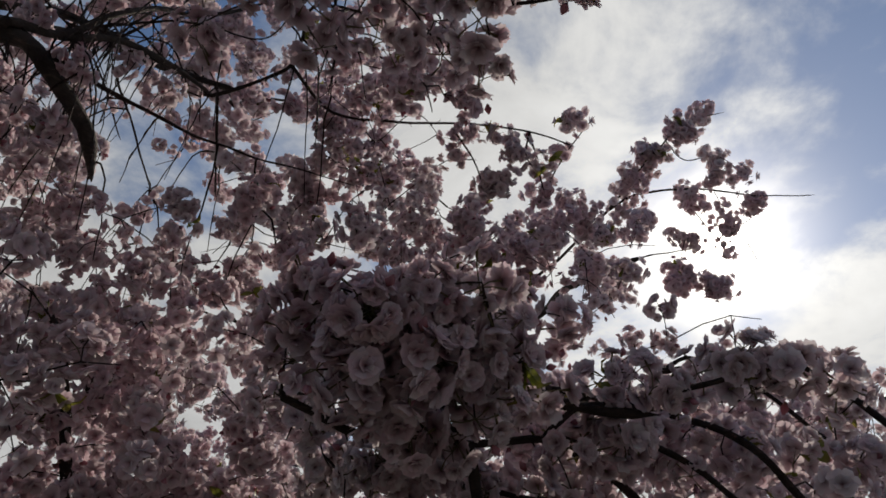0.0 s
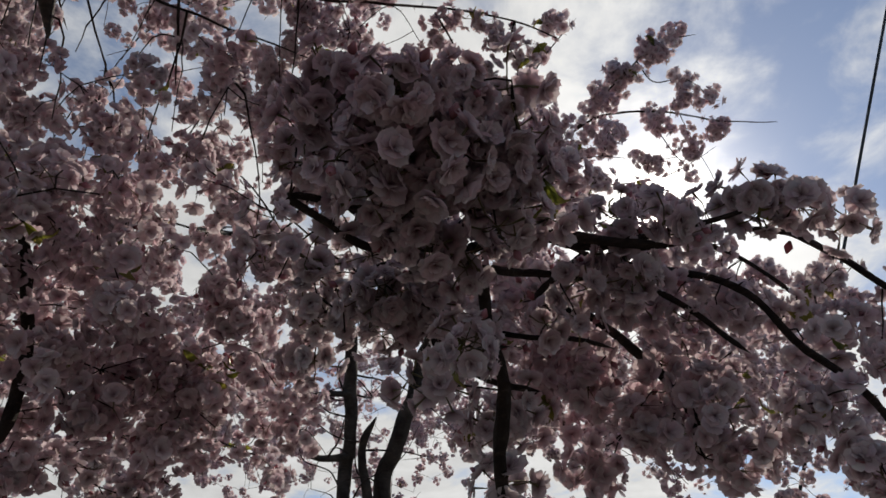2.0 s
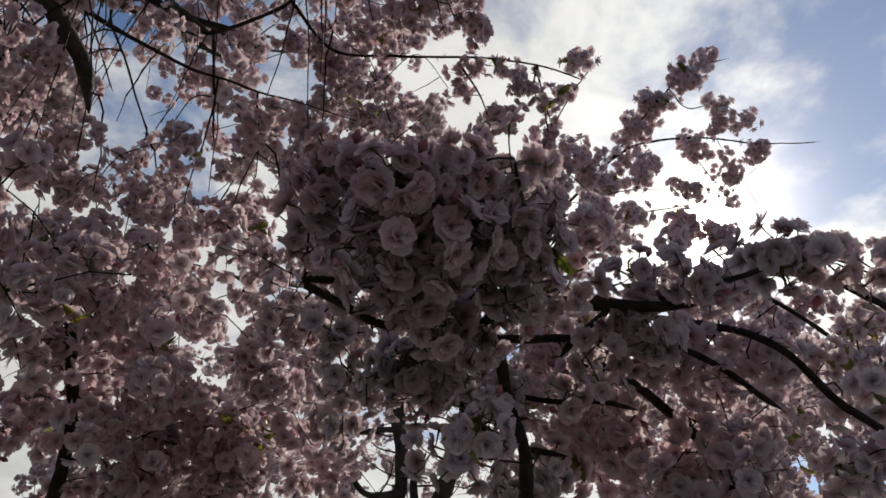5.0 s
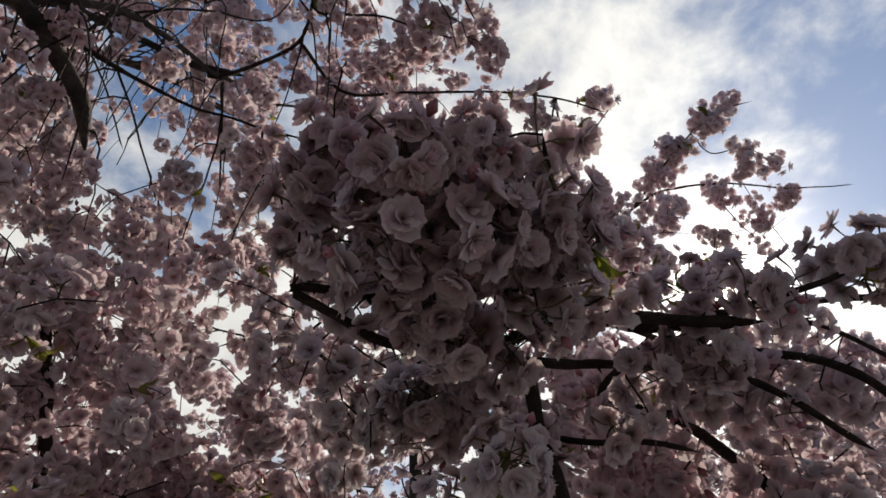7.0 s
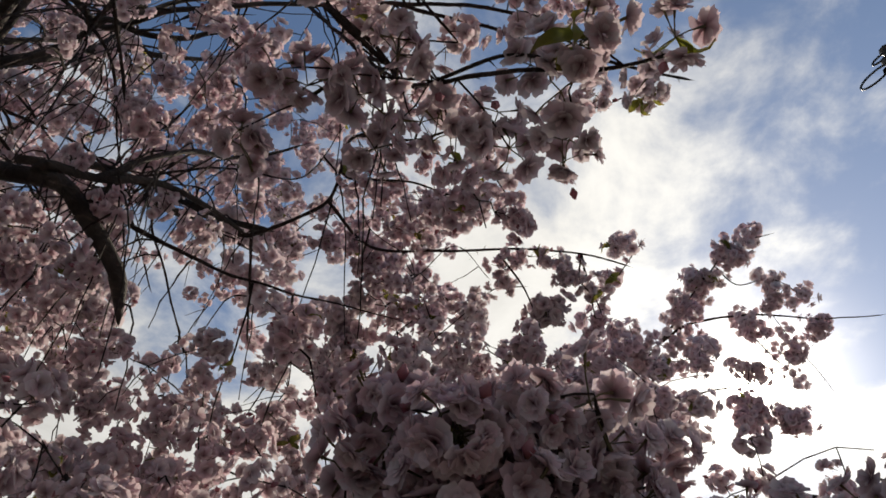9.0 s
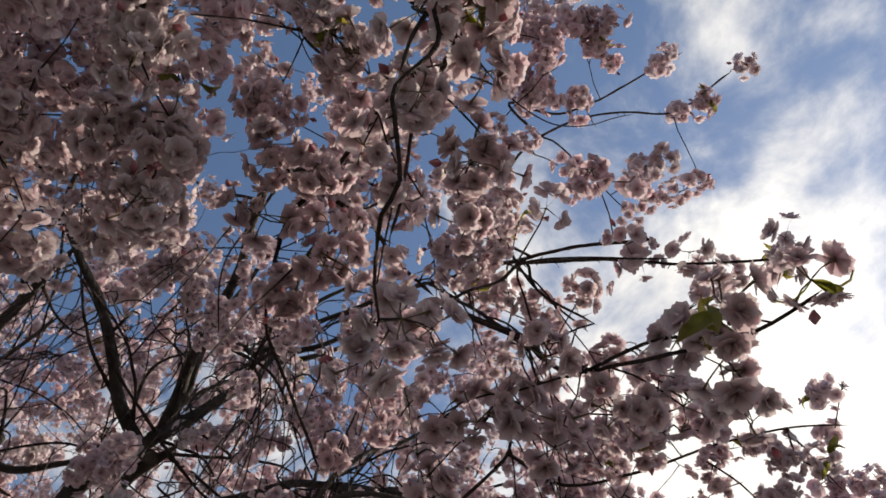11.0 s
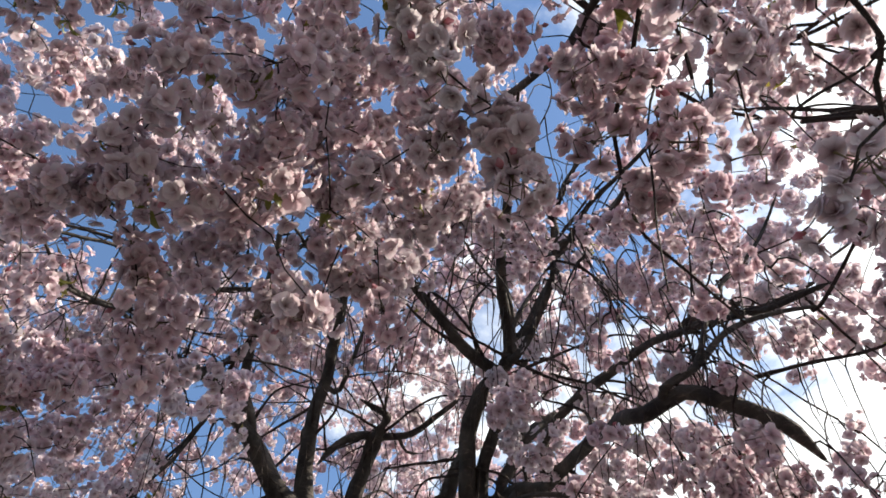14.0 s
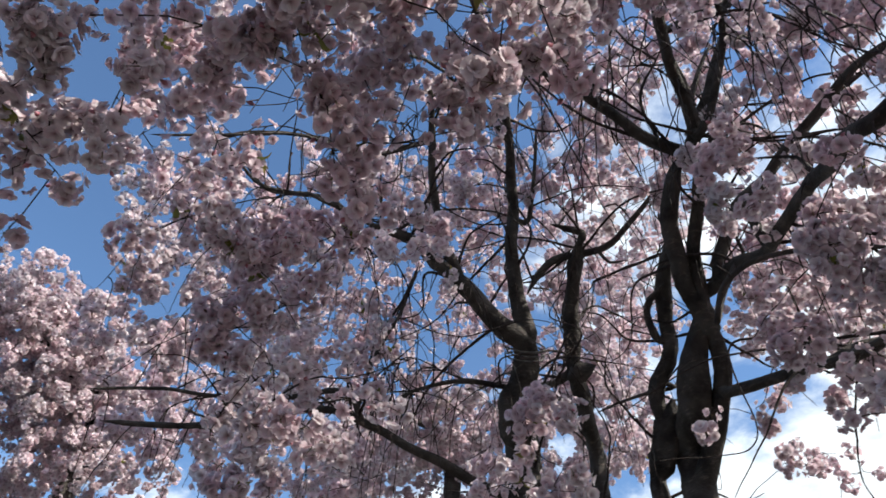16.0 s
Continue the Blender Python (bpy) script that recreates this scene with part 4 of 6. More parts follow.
whips("R", (-0.819, 1.084, 3.269), 0.702, 55)
whips("R", (-0.913, 1.092, 2.910), 0.624, 40)
whips("R", (-1.131, 0.382, 3.550), 0.702, 40)
whips("R", (-0.406, 0.452, 3.308), 0.624, 30)
spray("R", (-1.381, 1.014, 3.761), 0.281, 25)
spray("R", (-1.248, 1.147, 3.971), 0.296, 24)
spray("R", (-1.006, 1.193, 4.065), 0.296, 91)
spray("R", (-0.718, 1.209, 3.971), 0.281, 47)
spray("R", (-0.499, 1.248, 3.651), 0.211, 26)
spray("R", (-1.310, 1.279, 3.480), 0.242, 16)
spray("R", (-1.147, 1.420, 3.698), 0.242, 10)
spray("R", (-0.913, 1.388, 3.823), 0.242, 50)
spray("R", (-1.084, 1.638, 3.589), 0.195, 13)
spray("R", (-0.796, 1.544, 3.581), 0.226, 38)
spray("R", (-0.601, 1.560, 3.433), 0.195, 27)
spray("R", (-0.554, 1.334, 3.410), 0.195, 37)
spray("R", (-0.304, 1.162, 3.191), 0.156, 25)
spray("R", (-0.320, 1.396, 3.222), 0.179, 38)
spray("R", (-0.148, 1.092, 3.066), 0.101, 9)
spray("R", (-0.140, 1.427, 3.121), 0.156, 28)
spray("R", (-0.725, 1.669, 3.300), 0.172, 10)
spray("R", (-1.287, 1.396, 3.199), 0.211, 45)
spray("R", (-1.069, 1.466, 3.074), 0.195, 39)
spray("R", (-0.866, 1.583, 3.090), 0.109, 3)
spray("R", (-0.250, 0.757, 3.059), 0.047, 1, leafy=0.1)
spray("R", (-0.164, 0.772, 3.059), 0.055, 2, leafy=0.1)
spray("R", (-0.265, 0.944, 3.051), 0.062, 2, leafy=0.2)
spray("R", (0.016, 0.897, 3.004), 0.031, 2)
spray("R", (0.031, 0.952, 2.973), 0.031, 2)
spray("R", (0.070, 1.022, 2.926), 0.039, 2)
spray("R", (-0.031, 1.030, 2.926), 0.055, 3, leafy=0.1)
spray("R", (-0.101, 0.998, 2.996), 0.062, 5, leafy=0.1)
spray("R", (-0.039, 0.507, 2.372), 0.031, 2)
spray("R", (0.000, 0.515, 2.403), 0.031, 1)
spray("R", (0.156, 0.741, 2.973), 0.070, 4, leafy=0.1)
spray("R", (0.226, 0.764, 2.949), 0.039, 2)
spray("R", (0.343, 0.718, 2.942), 0.047, 2, leafy=0.5)
spray("R", (0.008, 1.193, 2.934), 0.078, 7)
spray("R", (0.101, 1.240, 2.887), 0.078, 8)
spray("R", (0.203, 1.170, 2.903), 0.055, 4)
spray("R", (0.242, 1.201, 2.871), 0.031, 2, leafy=0.5)
spray("R", (0.125, 1.154, 2.957), 0.031, 2)
spray("R", (0.429, 1.342, 3.207), 0.055, 2, leafy=0.15)
spray("R", (0.359, 1.435, 3.160), 0.047, 2, leafy=0.15)
spray("R", (0.312, 1.529, 3.090), 0.062, 4)
spray("B", (1.006, 1.661, 3.651), 0.062, 9)
spray("B", (0.881, 1.700, 3.628), 0.062, 15)
spray("B", (0.796, 1.833, 3.566), 0.078, 24)
spray("B", (0.725, 1.895, 3.488), 0.070, 17)
spray("B", (1.037, 1.778, 3.550), 0.047, 6)
spray("B", (1.108, 1.810, 3.480), 0.047, 5)
spray("B", (0.975, 1.903, 3.464), 0.086, 16)
spray("B", (1.061, 1.950, 3.378), 0.062, 8)
spray("B", (1.209, 1.903, 3.441), 0.055, 6)
spray("B", (1.092, 2.005, 3.293), 0.031, 2)
spray("B", (0.936, 2.044, 3.355), 0.062, 8, leafy=0.1)
spray("B", (0.632, 2.044, 3.378), 0.109, 26)
spray("B", (0.655, 2.098, 3.183), 0.101, 22)
spray("B", (0.889, 2.090, 3.191), 0.086, 14)
spray("B", (1.006, 2.075, 3.144), 0.078, 18)
spray("B", (0.437, 1.794, 3.246), 0.109, 19)
spray("B", (0.265, 1.747, 3.105), 0.117, 28)
spray("B", (0.788, 1.973, 3.386), 0.070, 7)
spray("B", (-0.320, 1.474, 3.160), 0.179, 45)
spray("B", (-0.109, 1.466, 2.981), 0.187, 46)
spray("B", (0.070, 1.537, 2.910), 0.172, 36)
spray("B", (-0.476, 1.607, 3.004), 0.179, 37)
spray("B", (-0.632, 1.537, 2.778), 0.172, 17)
spray("B", (0.234, 1.700, 2.934), 0.164, 33)
spray("R", (-0.733, 1.123, 2.325), 0.156, 38)
spray("R", (-0.624, 1.100, 2.435), 0.133, 12)
spray("R", (-0.538, 1.131, 2.318), 0.101, 8)
spray("R", (-0.663, 1.154, 2.185), 0.148, 34)
spray("R", (-0.507, 1.139, 2.177), 0.117, 12)
spray("R", (-0.647, 1.154, 2.029), 0.140, 11)
spray("R", (-0.523, 1.193, 2.060), 0.140, 19)
spray("B", (-0.382, 1.030, 2.255), 0.078, 4)
spray("B", (-0.468, 1.100, 2.388), 0.070, 3)
spray("B", (-0.390, 1.178, 2.185), 0.117, 6)
spray("B", (-0.398, 1.310, 2.107), 0.140, 25)
spray("R", (-0.608, 1.287, 1.967), 0.148, 21)
spray("R", (-0.468, 1.342, 1.974), 0.140, 27)
spray("B", (-0.351, 1.513, 2.052), 0.125, 13)
spray("R", (-0.663, 0.788, 2.208), 0.086, 4)
spray("R", (-0.647, 0.858, 2.115), 0.094, 5)
spray("R", (-0.647, 0.913, 2.021), 0.094, 5)
spray("R", (-0.671, 1.022, 1.951), 0.101, 2)
spray("R", (-0.530, 0.858, 2.060), 0.086, 4)
spray("R", (-0.546, 0.991, 1.982), 0.094, 2)
spray("R", (-0.460, 0.959, 2.115), 0.086, 4)
spray("R", (-0.452, 1.022, 2.006), 0.094, 2)
spray("R", (-0.569, 0.858, 2.193), 0.078, 2)
spray("R", (-0.507, 0.959, 2.240), 0.070, 1)
spray("B", (-0.257, 1.583, 2.325), 0.109, 12)
spray("B", (-0.094, 1.100, 2.091), 0.086, 5)
spray("B", (0.101, 1.022, 2.052), 0.101, 8)
spray("B", (0.218, 1.069, 2.099), 0.101, 9)
spray("B", (0.296, 0.975, 2.045), 0.086, 7)
spray("B", (0.117, 1.069, 1.959), 0.086, 5)
spray("B", (0.234, 1.123, 1.967), 0.101, 8)
spray("B", (0.320, 1.030, 1.928), 0.101, 7)
spray("B", (0.406, 0.975, 1.959), 0.086, 7)
spray("B", (0.390, 0.913, 2.091), 0.070, 4)
spray("B", (0.499, 1.373, 2.513), 0.101, 7)
spray("B", (0.367, 0.718, 1.998), 0.055, 4)
spray("B", (0.398, 0.702, 1.998), 0.039, 1)
spray("B", (0.460, 0.772, 1.990), 0.047, 1)
spray("B", (0.523, 0.983, 2.013), 0.078, 3)
spray("B", (0.429, 0.998, 1.881), 0.101, 7)
spray("B", (0.515, 0.959, 1.850), 0.101, 8)
spray("B", (0.608, 0.967, 1.920), 0.078, 4)
spray("B", (0.671, 0.975, 2.013), 0.055, 1)
spray("B", (0.296, 1.139, 1.881), 0.101, 8)
spray("B", (0.187, 1.240, 1.912), 0.101, 7)
spray("B", (0.109, 1.326, 1.959), 0.078, 5)
spray("B", (-0.055, 0.905, 1.967), 0.070, 8)
spray("B", (0.008, 0.991, 1.959), 0.078, 2)
spray("B", (0.062, 0.920, 1.928), 0.070, 3)
spray("B", (0.125, 0.827, 1.912), 0.047, 4)
spray("B", (0.226, 0.866, 1.951), 0.078, 6)
spray("B", (0.320, 0.905, 1.990), 0.078, 5)
spray("B", (0.179, 1.014, 1.857), 0.094, 8)
spray("B", (0.296, 0.983, 1.842), 0.094, 8)
spray("B", (0.398, 0.944, 1.818), 0.086, 7)
spray("B", (0.429, 1.022, 2.037), 0.078, 5)
spray("B", (-0.226, 1.279, 2.068), 0.078, 3)
spray("B", (0.094, 0.959, 1.811), 0.070, 4)
spray("B", (-0.265, 1.061, 2.130), 0.086, 6)
spray("B", (-0.257, 1.178, 2.084), 0.078, 5)
spray("B", (-1.560, 3.120, 2.676), 0.468, 225, leafy=0.02)
spray("B", (-1.232, 3.510, 2.949), 0.507, 298, leafy=0.02)
spray("B", (-1.054, 5.171, 3.607), 0.680, 338, leafy=0.02)
spray("B", (-0.112, 5.374, 3.607), 0.699, 350, leafy=0.02)
spray("B", (0.720, 4.878, 3.598), 0.649, 339, leafy=0.02)
spray("B", (1.115, 3.487, 3.020), 0.507, 331, leafy=0.02)
spray("B", (1.638, 3.299, 2.949), 0.507, 331, leafy=0.02)
spray("B", (2.106, 3.245, 2.864), 0.499, 283, leafy=0.02)
spray("B", (-0.125, 0.585, 2.045), 0.031, 5, leafy=0.05)
spray("B", (-0.062, 0.569, 2.006), 0.031, 8, leafy=0.05)
spray("B", (-0.008, 0.577, 2.029), 0.031, 5, leafy=0.05)
spray("B", (-0.156, 0.632, 1.998), 0.031, 5, leafy=0.05)
spray("B", (-0.094, 0.616, 1.959), 0.031, 9, leafy=0.05)
spray("B", (-0.031, 0.616, 1.959), 0.031, 9, leafy=0.05)
spray("B", (0.039, 0.616, 2.021), 0.031, 2, leafy=0.05)
spray("B", (0.039, 0.671, 1.967), 0.039, 6, leafy=0.05)
spray("B", (0.086, 0.671, 1.974), 0.031, 2, leafy=0.05)
spray("B", (-0.047, 0.694, 1.943), 0.031, 8, leafy=0.05)
spray("B", (-0.117, 0.694, 1.967), 0.031, 4, leafy=0.05)
spray("B", (0.109, 0.725, 1.967), 0.031, 1, leafy=0.05)
spray("B", (-0.140, 0.959, 2.271), 0.094, 13)
spray("B", (-0.008, 0.998, 2.216), 0.101, 16)
spray("B", (0.109, 0.881, 2.162), 0.086, 13)
spray("B", (0.187, 0.788, 2.045), 0.039, 2)
spray("B", (0.257, 0.772, 2.013), 0.047, 2)
spray("B", (0.304, 0.749, 2.013), 0.031, 1)
spray("R", (-0.725, -0.242, 2.996), 0.156, 37)
spray("R", (-0.601, -0.148, 2.981), 0.148, 33)
spray("R", (-0.772, -0.125, 2.895), 0.140, 27)
spray("R", (-0.764, -0.047, 3.082), 0.140, 22)
spray("R", (-0.437, -0.109, 2.879), 0.109, 11)
spray("R", (-0.554, -0.000, 3.090), 0.133, 22)
spray("R", (-0.211, -0.031, 2.622), 0.070, 5)
spray("R", (-0.179, 0.008, 2.700), 0.062, 5)
spray("R", (-0.413, 0.031, 2.973), 0.101, 12)
spray("R", (-0.203, 0.117, 2.692), 0.055, 3)
spray("R", (-0.374, 0.187, 2.801), 0.086, 7)
spray("R", (-0.320, 0.265, 2.552), 0.078, 4)
spray("R", (-0.406, 0.312, 2.583), 0.078, 3)
spray("R", (-0.281, 0.320, 2.622), 0.062, 2)
spray("R", (-0.211, 0.452, 3.339), 0.156, 36)
spray("R", (0.016, 0.226, 3.394), 0.140, 29)
spray("R", (0.179, 0.289, 3.534), 0.140, 28)
spray("R", (0.047, 0.413, 3.519), 0.125, 18)
spray("R", (0.265, 0.265, 3.519), 0.078, 7)
spray("R", (-0.226, 0.491, 3.074), 0.125, 21)
spray("R", (-0.156, 0.640, 2.934), 0.094, 5)
spray("R", (-0.257, 0.725, 3.230), 0.109, 8)
spray("R", (0.078, 0.640, 3.527), 0.094, 9)
spray("R", (-0.491, 0.811, 3.316), 0.140, 9)
spray("R", (-1.295, 1.420, 4.455), 0.328, 19)
spray("R", (-0.881, 0.530, 3.371), 0.195, 41)
spray("R", (-1.006, 0.257, 3.464), 0.179, 31)
spray("R", (-1.825, 1.061, 4.424), 0.312, 44)
spray("R", (-0.593, 1.786, 4.377), 0.296, 36)
spray("R", (-0.140, 1.771, 4.151), 0.226, 51)
spray("R", (-0.421, 1.919, 4.112), 0.281, 36)
spray("R", (-0.944, 1.903, 4.392), 0.312, 62)
spray("R", (-1.349, 1.778, 4.314), 0.312, 16)
spray("R", (-0.242, 1.014, 3.152), 0.070, 5)
spray("R", (-0.125, 1.084, 3.012), 0.070, 5)
spray("R", (0.117, 0.507, 2.731), 0.047, 1)
spray("R", (0.062, 0.538, 2.809), 0.039, 1)
spray("R", (0.047, 0.390, 2.279), 0.031, 1)
spray("R", (0.016, 0.413, 2.294), 0.031, 1)
spray("R", (0.055, 0.437, 2.271), 0.031, 1)
spray("R", (0.421, 0.468, 3.690), 0.039, 2)
spray("R", (0.351, 0.585, 3.597), 0.047, 2)
spray("R", (0.452, 0.562, 3.581), 0.047, 2)
spray("R", (0.530, 0.538, 3.558), 0.047, 2)
spray("R", (0.335, 0.718, 3.378), 0.039, 2)
spray("R", (0.234, 0.702, 3.316), 0.062, 3)
spray("R", (0.172, 0.702, 3.410), 0.078, 5)
spray("R", (0.164, 0.562, 2.692), 0.039, 1)
spray("R", (0.226, 0.562, 2.630), 0.023, 1)
spray("R", (-0.055, 0.725, 2.598), 0.055, 3)
spray("R", (-0.047, 0.655, 2.747), 0.055, 2)
spray("R", (-0.016, 0.811, 2.637), 0.047, 2)
spray("R", (0.047, 0.897, 2.762), 0.031, 2)
spray("R", (0.133, 0.374, 2.255), 0.031, 1, leafy=1.0)
spray("R", (0.078, 0.374, 2.263), 0.031, 1, leafy=1.0)
spray("R", (-0.039, 0.000, 2.364), 0.031, 2, leafy=0.08)
spray("R", (-0.070, -0.008, 2.489), 0.031, 1, leafy=0.08)
spray("R", (-0.008, 0.047, 2.427), 0.031, 2, leafy=0.08)
spray("R", (-0.039, 0.101, 2.458), 0.031, 2, leafy=0.08)
spray("R", (-0.133, 0.086, 2.458), 0.031, 2, leafy=0.08)
spray("R", (-0.195, 0.094, 2.536), 0.031, 1, leafy=0.08)
spray("R", (-0.101, 0.172, 2.427), 0.031, 2, leafy=0.08)
spray("R", (-0.172, 0.218, 2.481), 0.047, 2, leafy=0.08)
spray("R", (-0.140, 0.234, 2.388), 0.031, 1, leafy=0.08)
spray("R", (-0.296, 0.172, 2.567), 0.062, 1, leafy=0.08)
spray("R", (-0.242, 0.234, 2.271), 0.047, 2, leafy=0.08)
spray("R", (-0.312, 0.312, 2.489), 0.062, 1, leafy=0.08)
spray("R", (-0.203, 0.304, 2.333), 0.031, 1, leafy=0.08)
spray("R", (-0.203, 0.390, 2.364), 0.047, 2, leafy=0.08)
spray("R", (-0.140, 0.452, 2.419), 0.070, 2, leafy=0.08)
spray("R", (-0.218, 0.491, 2.372), 0.078, 3, leafy=0.08)
spray("R", (-0.335, 0.421, 2.403), 0.078, 3, leafy=0.08)
spray("R", (-0.008, 0.367, 2.669), 0.055, 1, leafy=0.08)
spray("R", (0.039, 0.359, 2.848), 0.070, 2, leafy=0.08)
spray("R", (0.086, 0.476, 2.871), 0.062, 1, leafy=0.08)
spray("R", (0.234, 0.569, 3.238), 0.055, 2, leafy=0.08)
spray("R", (0.062, 0.523, 2.754), 0.062, 1, leafy=0.08)
spray("R", (-0.047, 0.515, 2.762), 0.062, 1, leafy=0.08)
spray("R", (-0.242, -0.187, 3.121), 0.125, 22, leafy=0.08)
spray("R", (-0.374, -0.218, 3.105), 0.125, 20, leafy=0.08)
spray("R", (-0.195, -0.039, 2.965), 0.094, 7, leafy=0.08)
spray("R", (-0.382, -0.078, 3.020), 0.109, 16, leafy=0.08)
spray("R", (-0.413, -0.140, 2.606), 0.094, 9, leafy=0.08)
spray("R", (-0.390, -0.070, 2.520), 0.055, 5, leafy=0.08)
spray("R", (-0.437, 0.031, 2.481), 0.070, 9, leafy=0.08)
spray("R", (-0.538, -0.047, 2.536), 0.078, 6, leafy=0.08)
spray("R", (-0.374, 0.086, 2.575), 0.070, 4, leafy=0.08)
spray("R", (-0.367, 0.164, 3.059), 0.101, 13, leafy=0.08)
spray("L", (-0.803, -0.039, 2.739), 0.101, 8, leafy=0.08)
spray("L", (-0.577, -0.273, 2.700), 0.109, 11, leafy=0.08)
spray("L", (-0.593, -0.406, 2.762), 0.117, 11, leafy=0.08)
spray("L", (-0.671, -0.390, 2.622), 0.109, 11, leafy=0.08)
spray("L", (-0.718, -0.242, 2.715), 0.117, 12, leafy=0.08)
spray("L", (-0.850, -0.320, 2.708), 0.125, 13, leafy=0.08)
spray("L", (-0.928, -0.320, 2.637), 0.109, 10, leafy=0.08)
spray("L", (-0.952, -0.179, 2.832), 0.125, 19, leafy=0.08)
spray("L", (-1.053, -0.226, 2.637), 0.117, 18, leafy=0.08)
spray("L", (-1.006, -0.086, 2.676), 0.109, 14, leafy=0.08)
spray("L", (-0.530, -0.328, 3.378), 0.156, 24, leafy=0.08)
spray("L", (-0.608, -0.507, 3.495), 0.172, 31, leafy=0.08)
spray("L", (-0.702, -0.523, 3.293), 0.125, 18, leafy=0.08)
spray("L", (-0.803, -0.640, 3.215), 0.109, 13, leafy=0.08)
spray("L", (-0.835, -0.788, 3.332), 0.125, 13, leafy=0.08)
spray("L", (-0.655, -0.679, 3.441), 0.140, 18, leafy=0.08)
spray("R", (-1.451, 1.256, 4.338), 0.296, 23, leafy=0.08)
spray("L", (-0.757, -0.788, 3.199), 0.125, 18)
spray("L", (-0.694, -0.718, 3.254), 0.109, 13)
spray("L", (-0.858, -0.757, 3.160), 0.109, 13)
spray("L", (-0.749, -0.616, 3.261), 0.109, 14)
spray("L", (-0.640, -0.577, 3.394), 0.117, 14)
spray("L", (-0.881, -0.655, 3.004), 0.086, 6)
spray("L", (-0.601, -0.406, 3.355), 0.109, 13)
spray("L", (-0.764, -0.351, 2.614), 0.117, 13)
spray("L", (-0.936, -0.507, 2.754), 0.117, 19)
spray("L", (-0.741, -0.218, 2.723), 0.101, 11)
spray("L", (-0.710, -0.101, 2.817), 0.101, 10)
spray("L", (-0.811, -0.125, 2.770), 0.094, 7)
spray("L", (-1.100, -0.655, 2.793), 0.133, 23)
spray("L", (-1.279, -0.585, 2.981), 0.156, 22)
spray("L", (-1.084, -0.304, 2.879), 0.125, 15)
spray("L", (-0.819, -0.086, 2.497), 0.062, 4)
spray("L", (-0.842, 0.031, 2.637), 0.055, 2)
spray("L", (-1.427, -0.616, 2.731), 0.148, 24)
spray("L", (-1.544, -0.429, 2.778), 0.156, 30)
spray("L", (-1.513, -0.289, 2.825), 0.125, 18)
spray("L", (-1.685, -0.515, 2.700), 0.164, 22)
spray("L", (-1.443, -0.195, 3.004), 0.117, 14)
spray("L", (-1.771, 0.016, 3.222), 0.125, 12)
spray("L", (-0.764, 0.109, 3.098), 0.125, 22)
spray("L", (-0.928, 0.070, 3.035), 0.101, 12)
spray("L", (-1.030, 0.328, 3.456), 0.133, 18)
spray("L", (-1.693, -0.523, 2.544), 0.140, 22)
spray("L", (-1.622, -0.374, 2.403), 0.140, 25)
spray("L", (-1.755, -0.226, 2.505), 0.125, 16)
spray("R", (-1.154, 0.530, 2.918), 0.047, 3)
spray("R", (-1.287, 0.679, 2.942), 0.070, 5)
spray("R", (-0.998, 0.686, 2.817), 0.078, 4)
spray("R", (-0.928, 0.866, 2.934), 0.086, 2)
spray("R", (-0.827, 0.920, 2.825), 0.070, 2)
spray("R", (-0.850, 0.827, 2.661), 0.101, 13)
spray("R", (-0.663, 0.772, 3.004), 0.109, 9)
spray("R", (-0.772, 0.858, 3.300), 0.101, 5)
spray("R", (-0.515, 0.803, 3.020), 0.125, 2)
spray("R", (-0.601, 0.679, 3.269), 0.125, 2)
spray("R", (-0.499, 0.702, 3.090), 0.109, 1)
spray("R", (-1.131, 0.694, 2.591), 0.125, 29)
spray("R", (-1.076, 0.780, 2.552), 0.117, 23)
spray("R", (-1.373, 0.679, 2.614), 0.086, 7)
spray("R", (-1.310, 0.796, 2.575), 0.109, 12)
spray("R", (-1.084, 0.835, 2.474), 0.140, 37)
spray("R", (-0.983, 0.967, 2.544), 0.133, 29)
spray("R", (-0.920, 1.076, 2.723), 0.117, 17)
spray("R", (-1.022, 0.944, 2.388), 0.140, 35)
spray("R", (-1.303, 0.874, 2.489), 0.101, 8)
spray("R", (-0.741, 1.108, 3.129), 0.133, 7)
spray("L", (-1.958, 0.328, 2.669), 0.125, 21)
spray("L", (-2.012, 0.374, 2.544), 0.101, 13)
spray("L", (-2.192, 0.265, 2.630), 0.125, 17)
spray("L", (-2.519, -0.320, 2.786), 0.187, 31)
spray("L", (-2.387, -0.546, 2.661), 0.172, 35)
spray("L", (-0.928, -0.039, 2.786), 0.078, 11)
spray("L", (-0.881, 0.101, 2.778), 0.062, 6)
spray("L", (-1.747, -0.117, 3.059), 0.078, 7)
spray("L", (-2.090, 0.101, 3.347), 0.062, 4)
spray("R", (-1.209, 0.562, 2.965), 0.047, 4)
spray("R", (-2.020, 0.866, 2.786), 0.047, 3)
spray("L", (-2.527, -0.257, 3.355), 0.203, 29)
spray("L", (-2.582, -0.554, 3.254), 0.203, 29)
spray("E", (-6.326, 0.265, 5.063), 0.507, 390, leafy=0.01, big=1.3)
spray("E", (-6.240, 0.803, 5.250), 0.460, 295, leafy=0.01, big=1.3)
spray("E", (-6.380, 1.154, 4.876), 0.515, 399, leafy=0.01, big=1.3)
spray("E", (-6.497, -0.023, 4.775), 0.507, 365, leafy=0.01, big=1.3)
spray("E", (-6.053, 1.693, 5.477), 0.413, 205, leafy=0.01, big=1.3)
spray("E", (-5.764, 2.301, 5.828), 0.421, 230, leafy=0.01, big=1.3)
